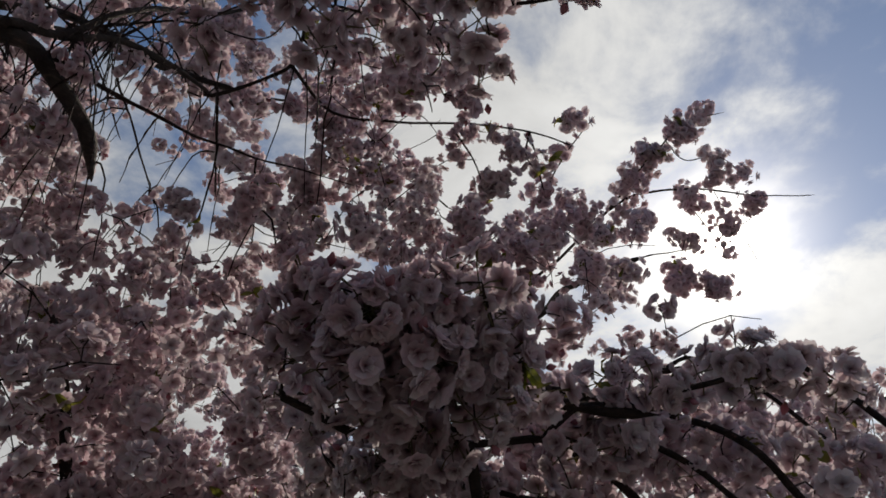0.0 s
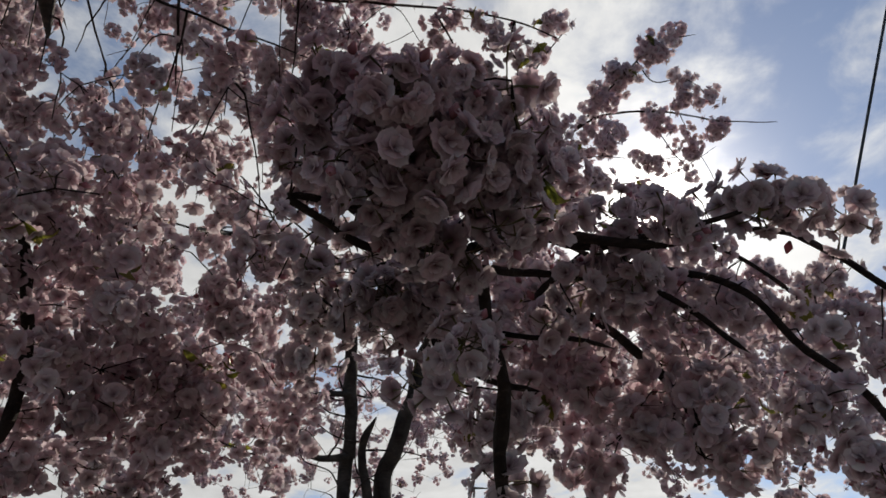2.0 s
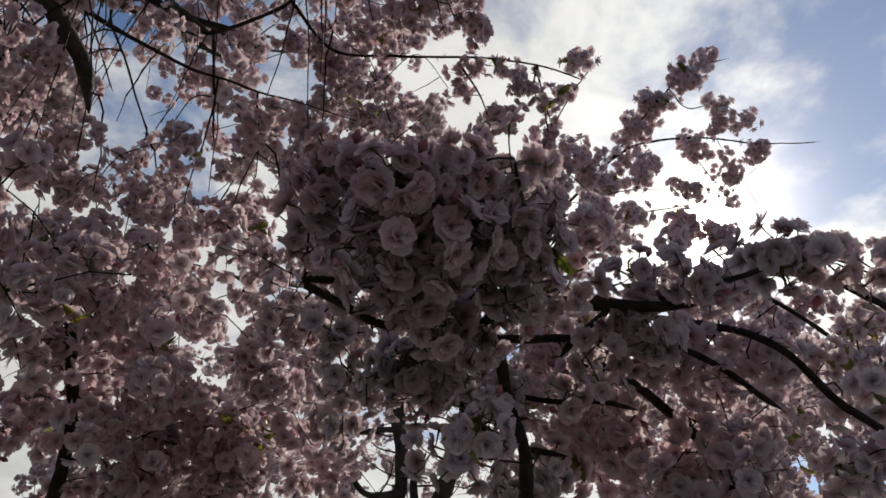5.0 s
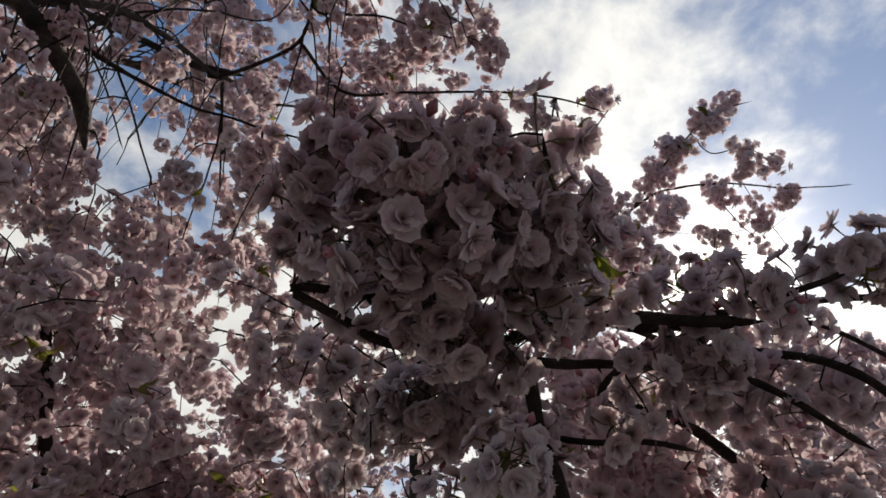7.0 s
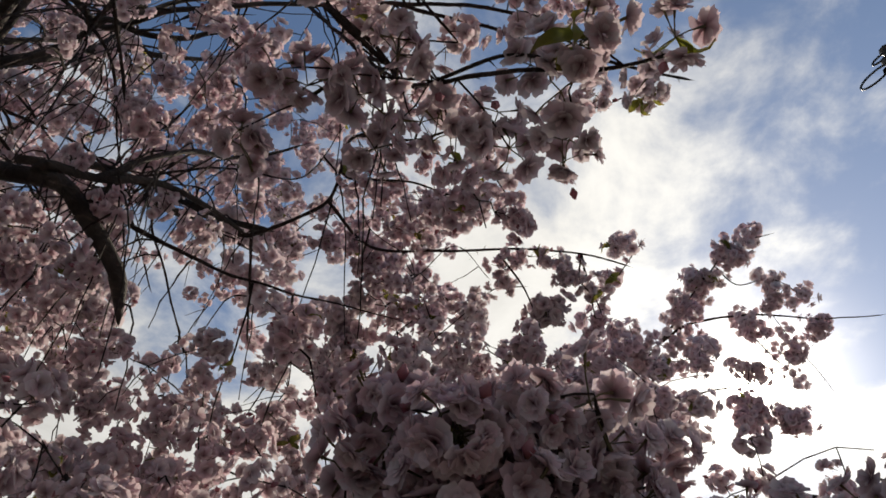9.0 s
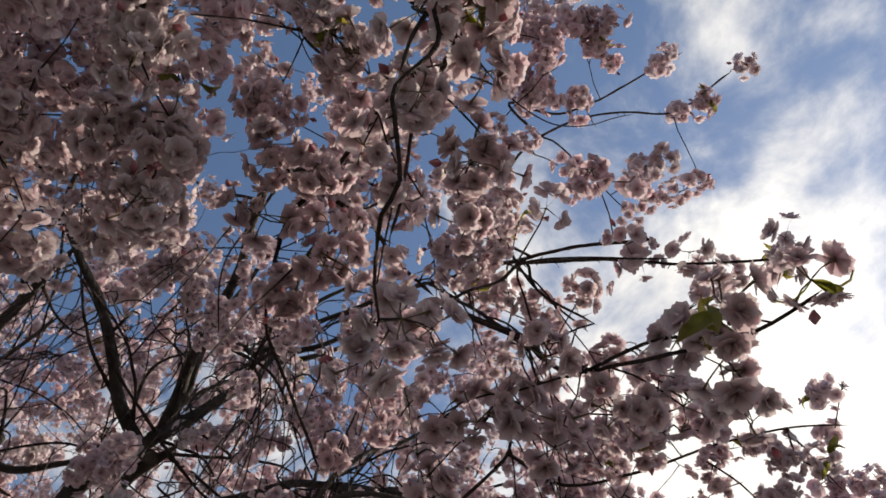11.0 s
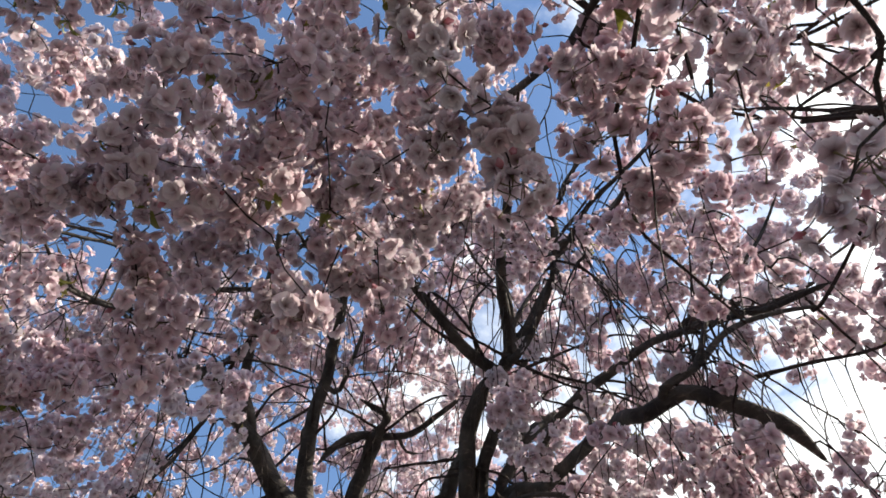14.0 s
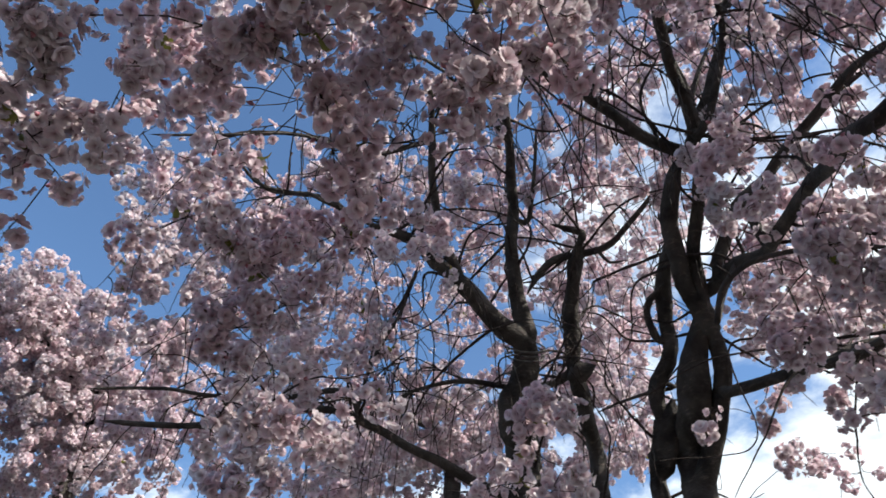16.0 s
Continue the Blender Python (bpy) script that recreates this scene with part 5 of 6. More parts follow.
spray("E", (-5.967, 2.527, 5.383), 0.476, 301, leafy=0.01, big=1.3)
spray("E", (-6.232, 1.880, 4.743), 0.460, 295, leafy=0.01, big=1.3)
spray("E", (-6.295, -0.304, 5.297), 0.398, 151, leafy=0.01, big=1.3)
spray("E", (-6.599, -0.445, 4.743), 0.460, 236, leafy=0.01, big=1.3)
spray("L", (-0.897, -0.764, 2.598), 0.101, 16)
spray("L", (-0.944, -0.702, 2.606), 0.078, 10)
spray("L", (-1.053, -0.803, 2.575), 0.101, 14)
spray("L", (-1.069, -0.725, 2.606), 0.078, 7)
spray("L", (-1.162, -0.710, 2.645), 0.055, 3)
spray("L", (-1.178, -0.835, 2.567), 0.070, 4)
spray("L", (-1.193, -0.764, 2.591), 0.031, 2)
spray("L", (-1.232, -0.835, 2.513), 0.047, 2)
# unseen crown, kept dense to block sky light from behind the camera
spray("C", (0.702, -1.014, 3.004), 0.624, 286, bare=0.0, big=1.3)
spray("C", (0.156, -0.702, 3.238), 0.546, 242, bare=0.0, big=1.3)
spray("C", (-0.468, -1.248, 3.004), 0.624, 286, bare=0.0, big=1.3)
spray("C", (1.482, -0.780, 2.848), 0.624, 286, bare=0.0, big=1.3)
spray("C", (-1.092, -1.482, 2.848), 0.624, 264, bare=0.0, big=1.3)
spray("C", (1.248, -1.716, 2.614), 0.624, 264, bare=0.0, big=1.3)
spray("C", (0.234, -1.794, 2.458), 0.624, 264, bare=0.0, big=1.3)
spray("C", (2.028, -2.028, 2.536), 0.702, 242, bare=0.0, big=1.3)
spray("C", (-0.468, -2.262, 2.380), 0.624, 242, bare=0.0, big=1.3)
spray("C", (1.716, 0.000, 2.848), 0.468, 154, bare=0.0, big=1.3)
spray("C", (1.014, -0.390, 3.160), 0.468, 198, bare=0.0, big=1.3)
spray("C", (0.624, -2.652, 2.224), 0.624, 220, bare=0.0, big=1.3)
spray("B", (-0.156, 0.920, 2.021), 0.078, 10, leafy=0.05)
spray("B", (-0.062, 0.874, 1.951), 0.078, 10, leafy=0.05)
spray("B", (-0.000, 0.733, 1.920), 0.031, 4, leafy=0.05)
spray("B", (-0.062, 0.827, 1.850), 0.055, 1, leafy=0.05)
spray("B", (-0.226, 1.030, 1.951), 0.070, 2, leafy=0.05)
spray("B", (-0.250, 0.952, 2.099), 0.070, 6, leafy=0.05)
spray("B", (0.008, 0.780, 1.842), 0.031, 1, leafy=0.05)
spray("R", (-1.061, 0.835, 2.364), 0.133, 36)
spray("R", (-1.154, 0.788, 2.318), 0.125, 27)
spray("R", (-1.006, 0.913, 2.458), 0.117, 22)
spray("R", (-1.022, 0.819, 2.255), 0.117, 25)
spray("R", (-1.271, 0.764, 2.372), 0.101, 16)
spray("L", (-2.543, -1.209, 4.268), 0.351, 114, leafy=0.02, bare=0.5)
spray("L", (-2.917, -0.905, 4.244), 0.367, 139, leafy=0.02, bare=0.5)
spray("L", (-2.730, -1.131, 3.901), 0.312, 109, leafy=0.02, bare=0.5)
spray("L", (-2.738, -0.530, 4.470), 0.335, 117, leafy=0.02, bare=0.5)
spray("L", (-3.042, -0.601, 4.166), 0.335, 117, leafy=0.02, bare=0.5)
spray("L", (-3.136, -0.913, 3.745), 0.351, 114, leafy=0.02, bare=0.5)
spray("L", (-3.346, -0.429, 3.815), 0.304, 75, leafy=0.02, bare=0.5)
spray("L", (-2.808, -0.109, 4.626), 0.320, 105, leafy=0.02, bare=0.5)
spray("L", (-3.424, -0.148, 4.229), 0.296, 82, leafy=0.02, bare=0.5)
spray("L", (-2.644, 0.312, 4.712), 0.320, 105, leafy=0.02, bare=0.5)
spray("L", (-3.026, 0.382, 4.580), 0.296, 82, leafy=0.02, bare=0.5)
spray("L", (-2.621, 0.842, 4.790), 0.296, 102, leafy=0.02, bare=0.5)
spray("L", (-3.081, 0.944, 4.580), 0.273, 78, leafy=0.02, bare=0.5)
spray("L", (-2.098, 0.952, 4.892), 0.289, 104, leafy=0.02, bare=0.5)
spray("L", (-2.527, 1.139, 4.736), 0.265, 73, leafy=0.02, bare=0.5)
spray("L", (-3.354, 1.287, 4.369), 0.289, 65, leafy=0.02, bare=0.5)
spray("L", (-3.689, 0.226, 3.831), 0.296, 102, leafy=0.02, bare=0.5)
spray("L", (-3.916, 0.460, 3.690), 0.312, 132, leafy=0.02, bare=0.5)
spray("L", (-3.853, -0.070, 3.605), 0.296, 92, leafy=0.02, bare=0.5)
spray("L", (-3.549, 1.310, 4.127), 0.289, 75, leafy=0.02, bare=0.5)
spray("L", (-3.682, 1.295, 3.636), 0.273, 87, leafy=0.02, bare=0.5)
spray("L", (-3.728, 0.928, 4.088), 0.211, 37, leafy=0.02, bare=0.5)
spray("L", (-2.909, -1.209, 3.659), 0.312, 109, leafy=0.02, bare=0.5)
spray("L", (-2.964, -1.100, 3.347), 0.296, 80, leafy=0.02, bare=0.5)
spray("R", (-1.693, 1.474, 4.665), 0.335, 20, leafy=0.02, bare=0.45)
spray("R", (-1.490, 1.607, 4.478), 0.320, 14, leafy=0.02, bare=0.45)
spray("R", (-2.114, 1.622, 4.548), 0.320, 32, leafy=0.02, bare=0.45)
spray("R", (-1.841, 1.708, 4.229), 0.265, 22, leafy=0.02, bare=0.45)
spray("R", (-2.379, 1.661, 4.112), 0.273, 88, leafy=0.02, bare=0.45)
spray("R", (-1.997, 1.747, 3.870), 0.281, 102, leafy=0.02, bare=0.45)
spray("R", (-2.605, 1.693, 3.870), 0.273, 120, leafy=0.02, bare=0.45)
spray("R", (-2.106, 1.576, 3.425), 0.257, 131, leafy=0.02, bare=0.45)
spray("R", (-2.005, 1.498, 3.051), 0.226, 76, leafy=0.02, bare=0.45)
spray("R", (-2.597, 1.544, 3.160), 0.164, 15, leafy=0.02, bare=0.45)
spray("R", (-2.582, 1.708, 2.965), 0.187, 20, leafy=0.02, bare=0.45)
spray("R", (-1.747, 1.108, 4.821), 0.273, 110, leafy=0.02, bare=0.45)
spray("D", (-5.944, -2.777, 4.626), 0.616, 621, leafy=0.01, big=1.25)
spray("D", (-6.139, -2.200, 4.681), 0.616, 543, leafy=0.01, big=1.25)
spray("D", (-5.249, -3.050, 5.484), 0.507, 520, leafy=0.01, big=1.25)
spray("D", (-5.647, -2.714, 5.469), 0.515, 543, leafy=0.01, big=1.25)
spray("D", (-5.546, -2.972, 5.118), 0.562, 641, leafy=0.01, big=1.25)
spray("D", (-5.951, -2.348, 5.235), 0.515, 408, leafy=0.01, big=1.25)
spray("D", (-5.803, -2.621, 4.993), 0.562, 513, leafy=0.01, big=1.25)
spray("D", (-6.302, -1.747, 5.282), 0.468, 269, leafy=0.01, big=1.25)
spray("D", (-6.521, -1.193, 5.102), 0.468, 269, leafy=0.01, big=1.25)
spray("B", (0.094, 1.154, 2.255), 0.086, 4)
spray("B", (0.195, 1.232, 2.255), 0.094, 9)
spray("B", (0.273, 1.326, 2.232), 0.109, 10)
spray("B", (0.156, 1.303, 2.162), 0.101, 11)
spray("B", (0.047, 1.147, 2.146), 0.078, 5)
spray("B", (0.281, 1.303, 2.091), 0.101, 8)
spray("B", (0.101, 1.271, 2.060), 0.086, 7)
spray("B", (-0.039, 1.053, 2.146), 0.078, 5)
spray("B", (-0.039, 1.248, 2.123), 0.070, 1)
spray("B", (-0.179, 1.108, 2.185), 0.070, 4)
spray("B", (-0.000, 0.632, 2.013), 0.031, 4, leafy=0.05)
spray("B", (0.016, 0.601, 2.037), 0.031, 4, leafy=0.05)
spray("B", (-0.039, 0.608, 2.013), 0.031, 4, leafy=0.05)
spray("B", (0.367, 1.638, 3.004), 0.109, 9)
spray("B", (0.491, 1.669, 2.926), 0.109, 9)
spray("B", (0.632, 1.700, 3.074), 0.101, 8)
spray("B", (0.413, 1.693, 2.809), 0.117, 12)
spray("B", (0.624, 1.685, 2.856), 0.101, 7)
spray("B", (0.281, 1.599, 2.832), 0.101, 8)
spray("R", (-0.094, 0.008, 2.965), 0.078, 5)
spray("R", (-0.133, 0.133, 3.098), 0.078, 8)
spray("R", (-0.101, -0.055, 2.973), 0.070, 4)
spray("R", (-0.031, 0.031, 2.957), 0.062, 2)
spray("R", (-0.257, 0.164, 3.160), 0.086, 8)
spray("B", (-0.351, 1.240, 2.099), 0.086, 3)
spray("B", (-0.273, 1.365, 2.037), 0.094, 3)
spray("B", (-0.421, 1.334, 2.029), 0.101, 13)
spray("B", (-0.367, 1.193, 2.193), 0.078, 2)
spray("R", (-0.211, 0.164, 2.996), 0.078, 7)
spray("R", (-0.289, 0.265, 3.035), 0.078, 8)
spray("R", (-0.390, 0.304, 3.090), 0.070, 6)
spray("R", (-0.250, 0.296, 2.942), 0.062, 2)
spray("L", (-3.580, -0.975, 4.431), 0.429, 109, leafy=0.02, bare=0.3, big=0.9)
spray("L", (-3.806, -0.499, 4.494), 0.406, 112, leafy=0.02, bare=0.3, big=0.9)
spray("L", (-4.072, 0.047, 4.400), 0.382, 112, leafy=0.02, bare=0.3, big=0.9)
spray("L", (-3.588, -0.172, 4.751), 0.367, 81, leafy=0.02, bare=0.3, big=0.9)
spray("L", (-3.822, 0.460, 4.642), 0.304, 72, leafy=0.02, bare=0.3, big=0.9)
spray("L", (-4.079, 0.577, 4.283), 0.304, 72, leafy=0.02, bare=0.3, big=0.9)
spray("L", (-3.799, 1.092, 4.704), 0.273, 65, leafy=0.02, bare=0.3, big=0.9)
spray("L", (-4.009, 1.045, 4.470), 0.273, 65, leafy=0.02, bare=0.3, big=0.9)
spray("L", (-3.518, 1.466, 4.829), 0.273, 59, leafy=0.02, bare=0.3, big=0.9)
spray("L", (-3.767, 1.498, 4.541), 0.273, 59, leafy=0.02, bare=0.3, big=0.9)
spray("L", (-3.143, 1.404, 4.977), 0.304, 72, leafy=0.02, bare=0.3, big=0.9)
spray("L", (-3.331, 0.998, 4.993), 0.304, 64, leafy=0.02, bare=0.3, big=0.9)
spray("L", (-3.112, 0.491, 5.110), 0.335, 75, leafy=0.02, bare=0.3, big=0.9)
spray("L", (-3.081, -0.094, 5.009), 0.359, 87, leafy=0.02, bare=0.3, big=0.9)
spray("L", (-3.299, -0.624, 4.790), 0.390, 92, leafy=0.02, bare=0.3, big=0.9)
spray("L", (-3.182, -1.178, 4.572), 0.382, 73, leafy=0.02, bare=0.3, big=0.9)
spray("L", (-4.220, -0.733, 4.151), 0.382, 87, leafy=0.02, bare=0.3, big=0.9)
spray("L", (-4.220, -0.296, 4.197), 0.382, 99, leafy=0.02, bare=0.3, big=0.9)
spray("L", (-3.596, 1.685, 4.619), 0.234, 38, leafy=0.02, bare=0.3, big=0.9)
spray("L", (-2.808, 1.232, 5.110), 0.296, 59, leafy=0.02, bare=0.3, big=0.9)
spray("B", (-0.359, 1.069, 2.559), 0.094, 9)
spray("B", (-0.234, 1.139, 2.637), 0.101, 10)
spray("B", (-0.117, 1.217, 2.801), 0.109, 11)
spray("B", (-0.242, 1.022, 2.411), 0.086, 4)
spray("B", (-0.031, 1.186, 2.614), 0.101, 9)
spray("B", (0.094, 1.170, 2.630), 0.086, 7)
spray("B", (-0.530, 1.264, 2.871), 0.125, 11)
spray("B", (-0.140, 1.076, 2.489), 0.078, 5)
spray("B", (0.507, 1.084, 2.177), 0.086, 6)
spray("B", (0.632, 1.115, 2.169), 0.094, 6)
spray("B", (0.608, 0.991, 2.045), 0.094, 4)
spray("B", (0.538, 1.037, 2.029), 0.094, 4)
spray("B", (0.398, 0.998, 2.060), 0.078, 2)
spray("B", (0.702, 1.334, 2.419), 0.086, 6)
spray("R", (-0.601, 1.310, 1.935), 0.094, 7)
spray("R", (-0.515, 1.435, 1.928), 0.094, 10)
spray("R", (-0.429, 1.529, 1.974), 0.101, 12)
spray("R", (-0.335, 1.700, 2.021), 0.101, 10)
spray("R", (-0.671, 1.373, 1.896), 0.094, 10)
spray("B", (-1.232, 2.118, 2.840), 0.210, 20, leafy=0.02)
spray("B", (-1.008, 2.238, 2.834), 0.210, 20, leafy=0.02)
spray("B", (-0.783, 2.254, 2.950), 0.210, 11, leafy=0.02)
spray("B", (-1.148, 2.308, 2.581), 0.210, 20, leafy=0.02)
spray("B", (-0.888, 2.388, 2.649), 0.210, 20, leafy=0.02)
spray("B", (-0.635, 2.411, 2.760), 0.210, 11, leafy=0.02)
spray("B", (-1.174, 2.401, 2.322), 0.210, 20, leafy=0.02)
spray("B", (-0.924, 2.495, 2.360), 0.210, 20, leafy=0.02)
spray("B", (-0.647, 2.542, 2.464), 0.210, 20, leafy=0.02)
spray("B", (-0.427, 2.499, 2.671), 0.210, 11, leafy=0.02)
spray("B", (-0.483, 2.372, 2.889), 0.210, 11, leafy=0.02)
spray("B", (0.406, 2.292, 2.824), 0.181, 14, leafy=0.02)
spray("B", (0.707, 2.305, 2.653), 0.181, 14, leafy=0.02)
spray("B", (0.944, 2.279, 2.516), 0.181, 14, leafy=0.02)
spray("B", (1.148, 2.141, 2.584), 0.181, 14, leafy=0.02)
spray("B", (0.568, 2.439, 2.447), 0.181, 14, leafy=0.02)
spray("B", (0.826, 2.405, 2.317), 0.181, 14, leafy=0.02)
spray("B", (1.068, 2.298, 2.323), 0.181, 14, leafy=0.02)
spray("B", (1.287, 2.162, 2.354), 0.181, 14, leafy=0.02)
spray("R", (-1.753, 0.141, 4.397), 0.262, 20, leafy=0.02)
spray("R", (-1.472, 0.126, 4.555), 0.262, 20, leafy=0.02)
spray("R", (-1.762, 0.491, 4.351), 0.262, 20, leafy=0.02)
spray("R", (-1.493, 0.431, 4.516), 0.262, 20, leafy=0.02)
spray("R", (-1.952, 0.664, 4.180), 0.262, 20, leafy=0.02)
spray("R", (-1.471, 0.863, 4.428), 0.262, 20, leafy=0.02)
spray("R", (-1.795, 0.877, 4.229), 0.262, 20, leafy=0.02)
spray("R", (-2.077, 1.127, 3.901), 0.262, 20, leafy=0.02)
spray("R", (-1.863, 1.280, 4.002), 0.262, 20, leafy=0.02)
spray("R", (-1.605, 1.310, 4.167), 0.262, 6, leafy=0.02)
spray("R", (-2.029, 1.398, 3.789), 0.262, 20, leafy=0.02)
spray("R", (-1.728, 1.568, 3.926), 0.262, 20, leafy=0.02)
spray("L", (-1.260, -0.890, 3.506), 0.180, 22, leafy=0.04)
spray("L", (-1.191, -0.760, 3.588), 0.180, 22, leafy=0.04)
spray("L", (-1.165, -0.597, 3.642), 0.180, 22, leafy=0.04)
spray("L", (-1.424, -0.780, 3.440), 0.180, 22, leafy=0.04)
spray("L", (-1.347, -0.602, 3.539), 0.180, 22, leafy=0.04)
spray("L", (-1.185, -0.398, 3.661), 0.180, 22, leafy=0.04)
spray("L", (-1.596, -0.784, 3.304), 0.180, 22, leafy=0.04)
spray("B", (0.604, 2.185, 2.785), 0.167, 18, leafy=0.02)
spray("B", (0.836, 2.174, 2.651), 0.167, 18, leafy=0.02)
spray("B", (1.060, 2.038, 2.682), 0.167, 18, leafy=0.02)
spray("B", (0.966, 2.179, 2.520), 0.167, 18, leafy=0.02)
spray("B", (1.130, 2.085, 2.522), 0.167, 18, leafy=0.02)
spray("B", (0.666, 2.280, 2.576), 0.167, 18, leafy=0.02)
spray("B", (1.185, 1.928, 2.725), 0.167, 18, leafy=0.02)
spray("B", (-1.225, 1.805, 2.736), 0.169, 18, leafy=0.02)
spray("B", (-1.040, 1.963, 2.683), 0.169, 18, leafy=0.02)
spray("B", (-0.856, 1.985, 2.793), 0.169, 18, leafy=0.02)
spray("B", (-1.153, 2.006, 2.493), 0.169, 18, leafy=0.02)
spray("B", (-0.951, 2.117, 2.492), 0.169, 18, leafy=0.02)
spray("B", (-0.735, 2.155, 2.597), 0.169, 18, leafy=0.02)
spray("B", (-0.612, 2.101, 2.759), 0.169, 10, leafy=0.02)
spray("B", (-1.252, 1.649, 2.898), 0.169, 18, leafy=0.02)
spray("R", (-0.801, -0.035, 2.989), 0.086, 10, leafy=0.06)
spray("R", (-0.738, 0.067, 3.023), 0.086, 10, leafy=0.06)
spray("R", (-0.842, 0.074, 2.963), 0.086, 10, leafy=0.06)
spray("R", (-1.492, 0.919, 3.520), 0.163, 9, leafy=0.06)
spray("R", (-1.650, 0.964, 3.359), 0.163, 16, leafy=0.06)
spray("R", (-1.338, 1.117, 3.526), 0.163, 9, leafy=0.06)
spray("R", (-1.502, 1.178, 3.358), 0.163, 16, leafy=0.06)
spray("R", (-1.109, 1.039, 3.708), 0.163, 9, leafy=0.06)
spray("R", (-0.601, 0.535, 2.983), 0.086, 6, leafy=0.06)
spray("R", (-1.183, 1.332, 3.485), 0.163, 9, leafy=0.06)
spray("E", (-4.806, 1.952, 5.474), 0.541, 55, leafy=0.01, big=1.2)
spray("E", (-4.491, 2.231, 5.658), 0.541, 55, leafy=0.01, big=1.2)
spray("E", (-4.636, 1.668, 5.805), 0.541, 55, leafy=0.01, big=1.2)
spray("E", (-4.366, 1.812, 6.005), 0.541, 55, leafy=0.01, big=1.2)
spray("E", (-4.892, 2.206, 5.211), 0.541, 55, leafy=0.01, big=1.2)
spray("E", (-4.903, 1.001, 5.768), 0.541, 55, leafy=0.01, big=1.2)
spray("E", (-4.678, 0.739, 6.070), 0.541, 55, leafy=0.01, big=1.2)
spray("E", (-4.494, 1.171, 6.132), 0.541, 55, leafy=0.01, big=1.2)
spray("E", (-4.150, 2.351, 5.915), 0.541, 55, leafy=0.01, big=1.2)
spray("E", (-5.241, 0.660, 5.453), 0.541, 55, leafy=0.01, big=1.2)
spray("E", (-5.429, 1.320, 4.964), 0.541, 55, leafy=0.01, big=1.2)
spray("E", (-5.246, 2.023, 4.839), 0.541, 55, leafy=0.01, big=1.2)
spray("R", (-0.855, 1.128, 2.566), 0.095, 8, leafy=0.04)
spray("R", (-0.860, 1.208, 2.478), 0.095, 8, leafy=0.04)
spray("R", (-0.832, 1.293, 2.396), 0.095, 8, leafy=0.04)
spray("R", (-0.829, 1.357, 2.302), 0.095, 8, leafy=0.04)
spray("B", (-0.742, 1.172, 2.608), 0.095, 8, leafy=0.04)
spray("B", (-0.749, 1.255, 2.516), 0.095, 8, leafy=0.04)
spray("B", (-0.719, 1.342, 2.428), 0.095, 8, leafy=0.04)
spray("B", (-0.718, 1.407, 2.330), 0.095, 8, leafy=0.04)
spray("B", (-0.615, 1.213, 2.646), 0.095, 8, leafy=0.04)
spray("B", (-0.623, 1.299, 2.550), 0.095, 8, leafy=0.04)
spray("B", (-0.592, 1.386, 2.457), 0.095, 8, leafy=0.04)
spray("B", (-0.593, 1.453, 2.355), 0.095, 8, leafy=0.04)
spray("B", (-0.473, 1.247, 2.678), 0.095, 8, leafy=0.04)
spray("B", (-0.484, 1.336, 2.579), 0.095, 8, leafy=0.04)
spray("B", (-0.452, 1.423, 2.481), 0.095, 8, leafy=0.04)
spray("B", (-0.456, 1.491, 2.375), 0.095, 8, leafy=0.04)
spray("R", (-1.105, 1.207, 2.988), 0.131, 12, leafy=0.04)
spray("R", (-0.967, 1.335, 2.986), 0.131, 12, leafy=0.04)
spray("R", (-1.089, 1.312, 2.918), 0.131, 12, leafy=0.04)
spray("B", (-0.386, 1.339, 2.533), 0.086, 7, leafy=0.04)
spray("B", (-0.337, 1.429, 2.427), 0.086, 7, leafy=0.04)
spray("B", (-0.244, 1.484, 2.367), 0.086, 7, leafy=0.04)
spray("R", (-2.286, 0.087, 4.266), 0.264, 18, leafy=0.02)
spray("R", (-2.206, 0.377, 4.299), 0.264, 18, leafy=0.02)
spray("R", (-1.990, 0.499, 4.441), 0.264, 18, leafy=0.02)
spray("R", (-2.414, 0.410, 4.105), 0.264, 18, leafy=0.02)
spray("R", (-2.301, 0.702, 4.135), 0.264, 18, leafy=0.02)
spray("R", (-2.030, 0.818, 4.324), 0.264, 18, leafy=0.02)
spray("R", (-1.996, 1.076, 4.247), 0.264, 18, leafy=0.02)
spray("R", (-1.420, -0.833, 4.544), 0.222, 15, leafy=0.03)
spray("R", (-1.221, -0.672, 4.665), 0.222, 15, leafy=0.03)
spray("R", (-1.173, -0.372, 4.720), 0.222, 15, leafy=0.03)
spray("R", (-0.958, 0.440, 4.741), 0.222, 15, leafy=0.03)
spray("R", (-0.712, 0.125, 4.848), 0.222, 15, leafy=0.03)
spray("R", (-0.995, -0.726, 4.734), 0.222, 15, leafy=0.03)
spray("R", (-1.857, -0.511, 4.352), 0.222, 15, leafy=0.03)
spray("R", (-0.808, -0.327, 4.834), 0.222, 15, leafy=0.03)
spray("L", (-1.831, -0.398, 4.450), 0.209, 14, leafy=0.03)
spray("L", (-0.863, 0.878, 4.637), 0.209, 14, leafy=0.03)
spray("L", (-0.953, 1.067, 4.538), 0.209, 14, leafy=0.03)
spray("L", (-1.959, -1.121, 4.216), 0.209, 14, leafy=0.03)
spray("L", (-1.966, -0.074, 4.368), 0.209, 14, leafy=0.03)
spray("L", (-1.754, -0.969, 4.395), 0.209, 14, leafy=0.03)
spray("B", (0.880, 1.860, 2.629), 0.141, 10, leafy=0.03)
spray("B", (1.037, 1.841, 2.509), 0.141, 10, leafy=0.03)
